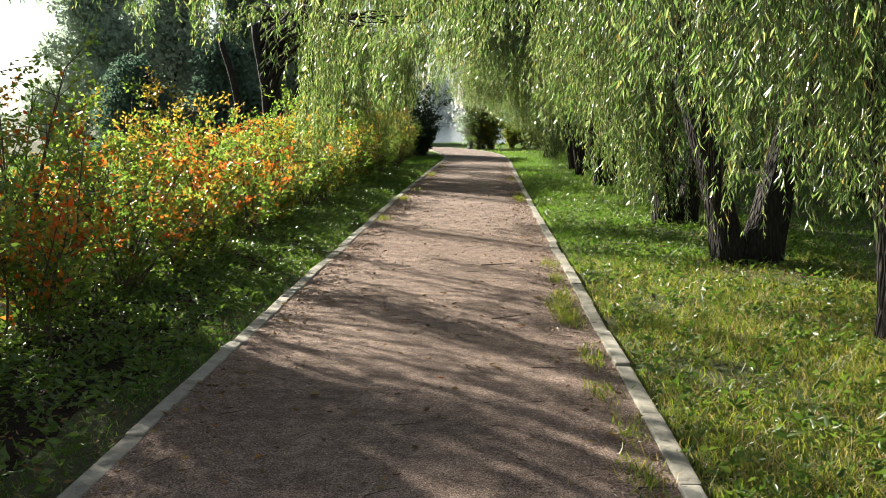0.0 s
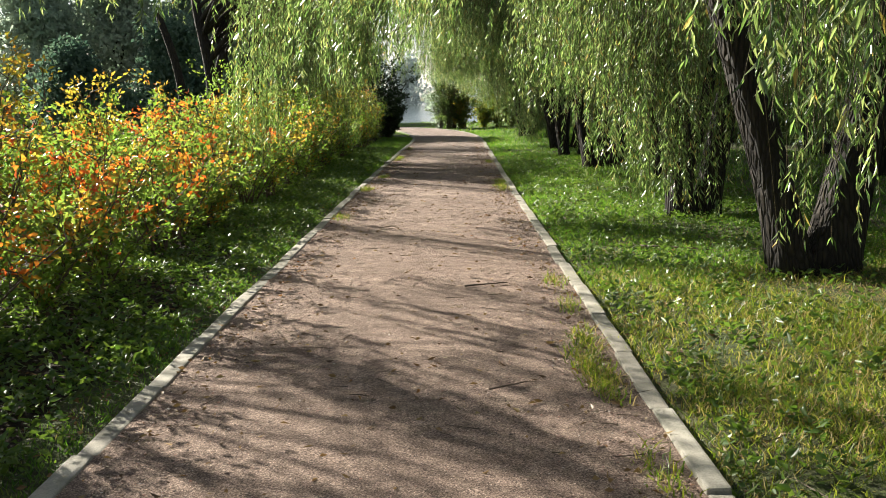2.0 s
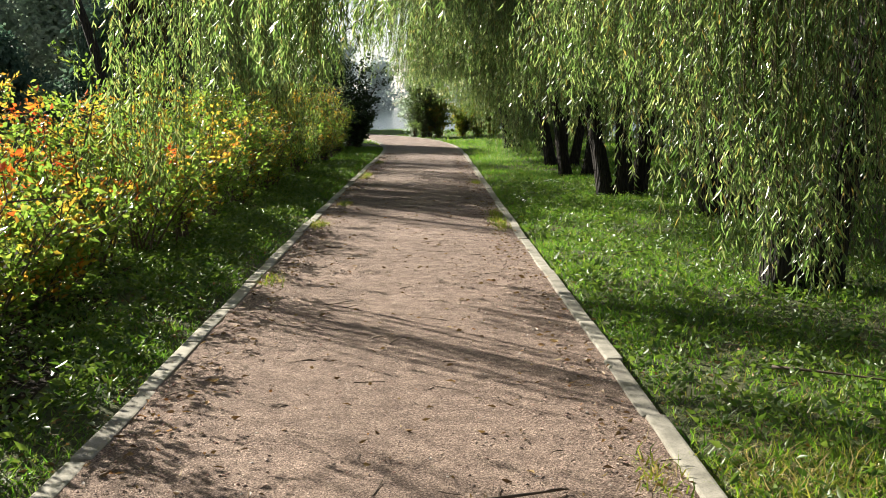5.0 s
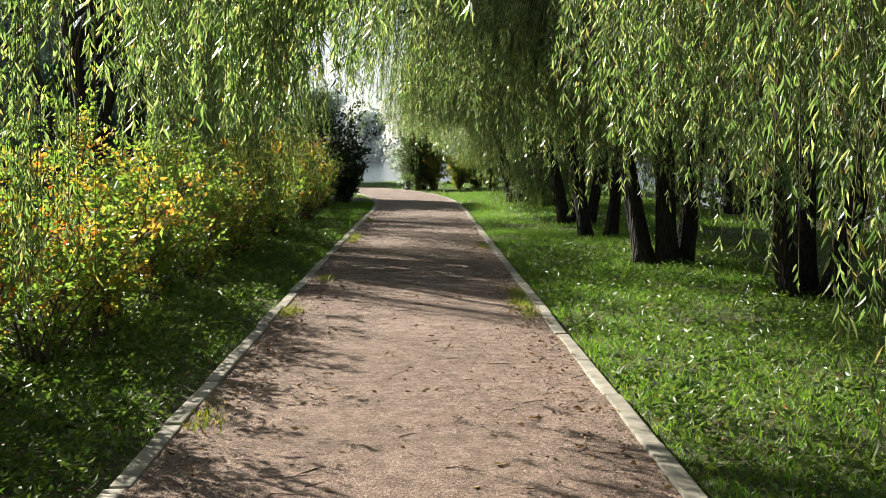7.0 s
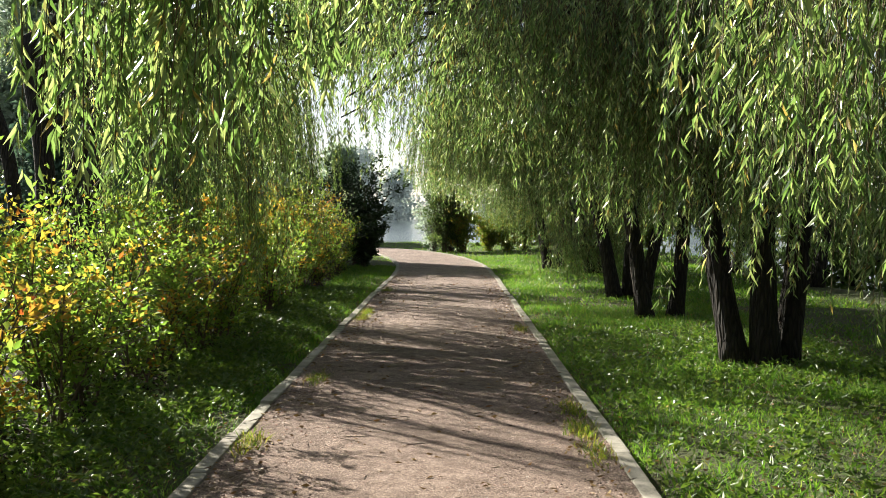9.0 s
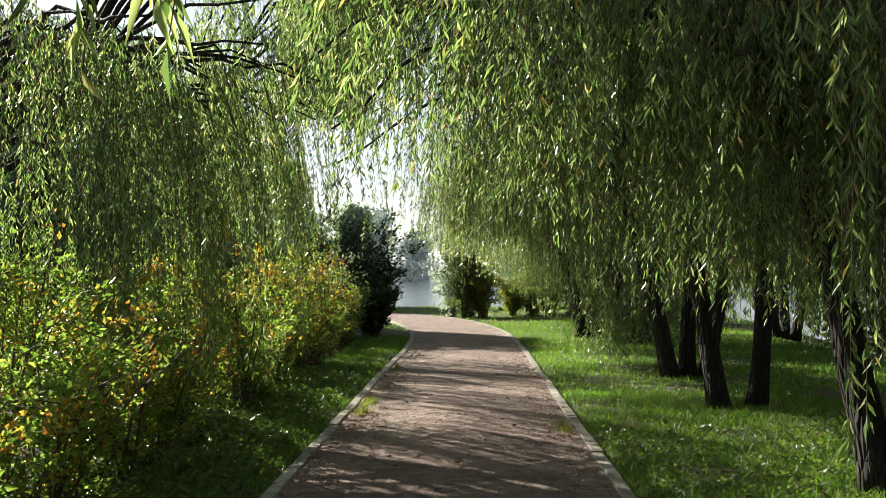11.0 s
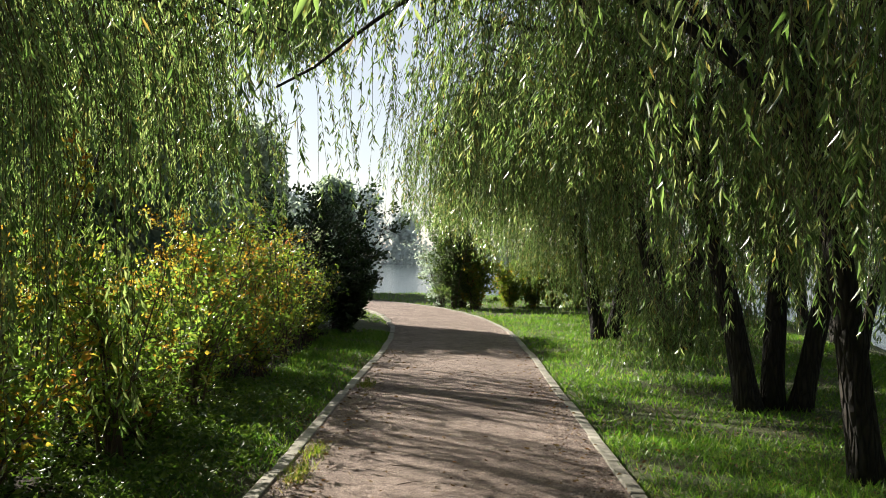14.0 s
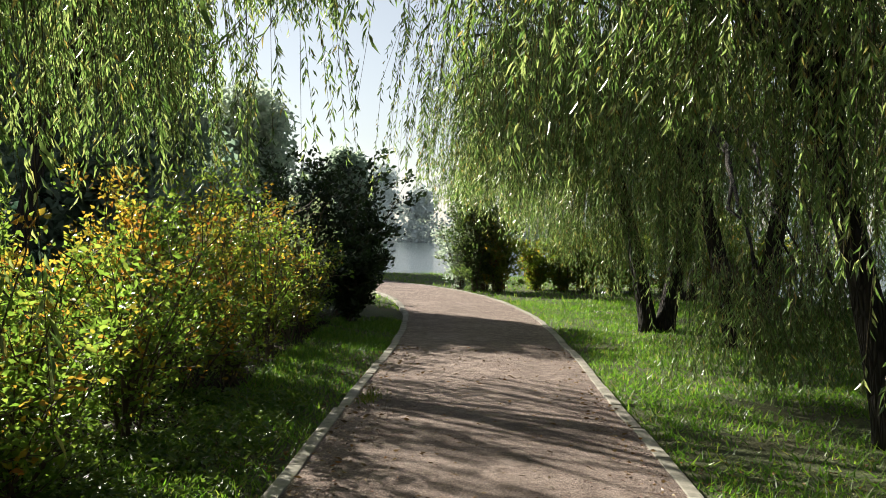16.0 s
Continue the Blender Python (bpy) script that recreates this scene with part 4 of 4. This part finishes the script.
# loose stones on the path
def pebbles(p, size):
    base = np.array([(1, 0, 0), (-0.5, 0.87, 0), (-0.5, -0.87, 0), (0, 0, 0.8), (0, 0, -0.5)], float)
    tri = np.array([(0, 1, 3), (1, 2, 3), (2, 0, 3), (1, 0, 4), (2, 1, 4), (0, 2, 4)])
    n = len(p)
    a = rng.uniform(0, 2 * math.pi, n)
    c, s = np.cos(a), np.sin(a)
    sc = size * rng.uniform(0.4, 1.3, (n, 1, 3)) * np.array([1, 1, 0.7])
    q = base[None] * sc
    q = np.stack([q[..., 0] * c[:, None] - q[..., 1] * s[:, None], q[..., 0] * s[:, None] + q[..., 1] * c[:, None], q[..., 2]], -1)
    V = q + np.column_stack([p, np.full(n, 0.024)])[:, None]
    return V.reshape(-1, 3), (np.arange(n)[:, None, None] * 5 + tri[None]).reshape(-1, 3)


p = np.concatenate([scatter(34000, -1.65, 0.95, 2.5, 30, lambda q: across(q[:, 0], q[:, 1]) < -0.02)])
edge = np.abs(across(p[:, 0], p[:, 1]))
p = p[rng.random(len(p)) < np.where(edge < 0.4, 1.0, 0.45)]
V, F = pebbles(p, 0.0065 * rng.uniform(0.5, 1.9, (len(p), 1, 1)))
tagged(new("loose_stones", fast_mesh("loose_stones", V, F, STONE)), "small loose reddish stones on the path", "stones", kind="stuff")

# short dry twigs lying about
tw = []
for q in scatter(420, -1.6, 3.2, 2.6, 26, lambda q: q[:, 1] > 0):
    ang, ln = rng.uniform(0, 2 * math.pi), rng.uniform(0.04, 0.22)
    z = 0.027 if -1.6 < q[0] < 0.86 else float(ground_z(q[:1], q[1:])[0]) + 0.03
    a0 = np.array([q[0], q[1], z])
    e0 = a0 + ln * np.array([math.cos(ang), math.sin(ang), 0.03])
    tw.append(tube(bezier(a0, (a0 + e0) / 2 + rng.normal(0, 0.012, 3) * (1, 1, 0.3), e0, 4), np.linspace(0.003, 0.0012, 4), 4))
V, F = join(tw)
tagged(new("dry_twigs", mesh_of("dry_twigs", V, F, [STEM])), "short dry brown twigs on path and grass", "twigs", kind="stuff")

# sticks and large dry leaves that catch the eye
for x0, y0, x1, y1, r in ((0.02, 10.0, 0.36, 10.1, 0.008), (1.72, 11.7, 2.33, 11.35, 0.009), (0.1, 7.3, 0.3, 7.42, 0.005), (1.6, 15.6, 2.0, 15.9, 0.006)):
    on_path = -1.6 < x0 < 0.86
    zz = 0.034 if on_path else float(ground_z(np.array([x0]), np.array([y0]))[0]) + 0.05
    Q = bezier((0, 0, 0), ((x1 - x0) * 0.5 + 0.03, (y1 - y0) * 0.5 - 0.02, 0.012), (x1 - x0, y1 - y0, 0), 7)
    fork = bezier(Q[4], Q[4] + (0.05, 0.03, 0.01), Q[4] + np.array([0.1, 0.02, 0.0]), 4)
    V, F = join([tube(Q, np.linspace(r, r * 0.4, 7), 6), tube(fork, np.linspace(r * 0.5, r * 0.2, 4), 5)])
    ob = new("stick", mesh_of("stick", V, F, [STEM], smooth=True))
    ob.location = (x0, y0, zz)
    tagged(ob, "dry forked brown stick lying on the path" if on_path else "dry forked brown stick lying in the grass", "stick", "sticks on the ground")
lv, lf = [], []
for i in range(9):                              # a lobed leaf, curled at the rim
    a = 2 * math.pi * i / 9
    for rr, zz in ((0.5, 0.0), (1.0 if i % 2 == 0 else 0.62, 0.3)):
        lv.append((rr * 0.055 * math.cos(a), rr * 0.055 * math.sin(a), zz * 0.055))
lv.append((0, 0, 0.004))
for i in range(9):
    j = (i + 1) % 9
    lf += [(18, 2 * i, 2 * j), (2 * i, 2 * i + 1, 2 * j + 1, 2 * j)]
LOBED = mesh_of("dry_leaf", lv, lf, [DRY], smooth=True)
for x0, y0 in ((0.12, 5.85), (0.66, 4.6), (-0.9, 5.2), (0.5, 8.2), (-1.2, 7.9), (0.62, 12.4), (-1.3, 11.6), (0.1, 13.7), (-0.8, 15.2), (0.7, 16.4), (-1.2, 19.4), (0.5, 21.2), (-0.9, 23.7), (0.6, 26.5), (1.5, 5.5), (2.0, 7.4), (1.4, 9.2)):
    ob = new("dry_leaf", LOBED)
    zz = 0.032 if -1.6 < x0 < 0.86 else float(ground_z(np.array([x0]), np.array([y0]))[0]) + 0.03
    ob.matrix_basis = pose(x0, y0, zz, rng.uniform(-14, 14), rng.uniform(-14, 14), rng.uniform(0, 360)) @ Matrix.Scale(rng.uniform(0.4, 0.75), 4)
    tagged(ob, "curled brown dry leaf fallen on the ground", "leaf", "large fallen leaves")

# grass tufts growing out of the joint along the kerb
tufts = []
for tx, ty, k4 in ((0.72, 4.1, 60), (0.76, 4.7, 40), (0.7, 5.4, 40), (0.72, 6.2, 55), (0.7, 7.4, 160), (0.66, 7.8, 170), (0.72, 8.3, 120), (0.74, 9.3, 50), (0.74, 10.2, 40),
                   (0.76, 18.0, 90), (0.74, 18.6, 110), (0.78, 19.3, 90), (0.8, 24.2, 70), (-1.45, 14.6, 50), (-1.44, 18.2, 80), (-1.3, 20.6, 90), (-1.3, 25.4, 120), (-1.28, 26.1, 90), (-1.2, 30.0, 90)):
    k4 = int(k4 * 2.4)
    q = np.column_stack([rng.normal(0, 0.045, k4), rng.normal(0, 0.15, k4)])
    V, F = blades(q + (tx, ty), 0.04, 0.12, 0.008, 0.55)
    V[:, 2] += 0.05
    tufts.append((V, F))
V, F = merge(tufts)
tagged(new("kerb_grass", fast_mesh("kerb_grass", V, F, GRASS)), "bright green grass tufts at the kerb's foot", "grass", kind="stuff")


# ---- kerbs ----
def kerb_mesh(length):
    bm = bmesh.new()
    bmesh.ops.create_cube(bm, size=1.0)
    bmesh.ops.scale(bm, vec=(0.098, length, 0.26), verts=bm.verts)
    bmesh.ops.bevel(bm, geom=[e for e in bm.edges if min(v.co.z for v in e.verts) > 0 or abs(e.verts[0].co.z - e.verts[1].co.z) > 0.1], offset=0.012, segments=2, affect="EDGES", profile=0.6)
    me = bpy.data.meshes.new("kerb_stone")
    bm.to_mesh(me)
    bm.free()
    me.materials.append(CONCRETE)
    return me


STONE_MESH = kerb_mesh(0.992)
arc = np.concatenate([[0], np.cumsum(np.linalg.norm(np.diff(MID[:, :2], axis=0), axis=1))])
for sign, name in ((-1, "kerb_left"), (1, "kerb_right")):
    kerb = tagged(new(name), "pale weathered concrete kerb along the path", "kerb", kind="structure")
    edge_line = MID[:, :2] + NOR * (sign * (MID[:, 2] + 0.049))[:, None]
    la = np.concatenate([[0], np.cumsum(np.linalg.norm(np.diff(edge_line, axis=0), axis=1))])
    for s in np.arange(10.5 if sign < 0 else 10.0, la[-1] - 1, 1.0):
        x0, y0 = np.interp(s, la, edge_line[:, 0]), np.interp(s, la, edge_line[:, 1])
        x1, y1 = np.interp(s + 1, la, edge_line[:, 0]), np.interp(s + 1, la, edge_line[:, 1])
        st = part("kerb_stone", STONE_MESH, kerb)
        st.matrix_basis = pose((x0 + x1) / 2 + rng.normal(0, 0.006), (y0 + y1) / 2, -0.106 + rng.normal(0, 0.004), rng.normal(0, 0.4), rng.normal(0, 1.0),
                               math.degrees(math.atan2(-(x1 - x0), y1 - y0)) + rng.normal(0, 0.3))
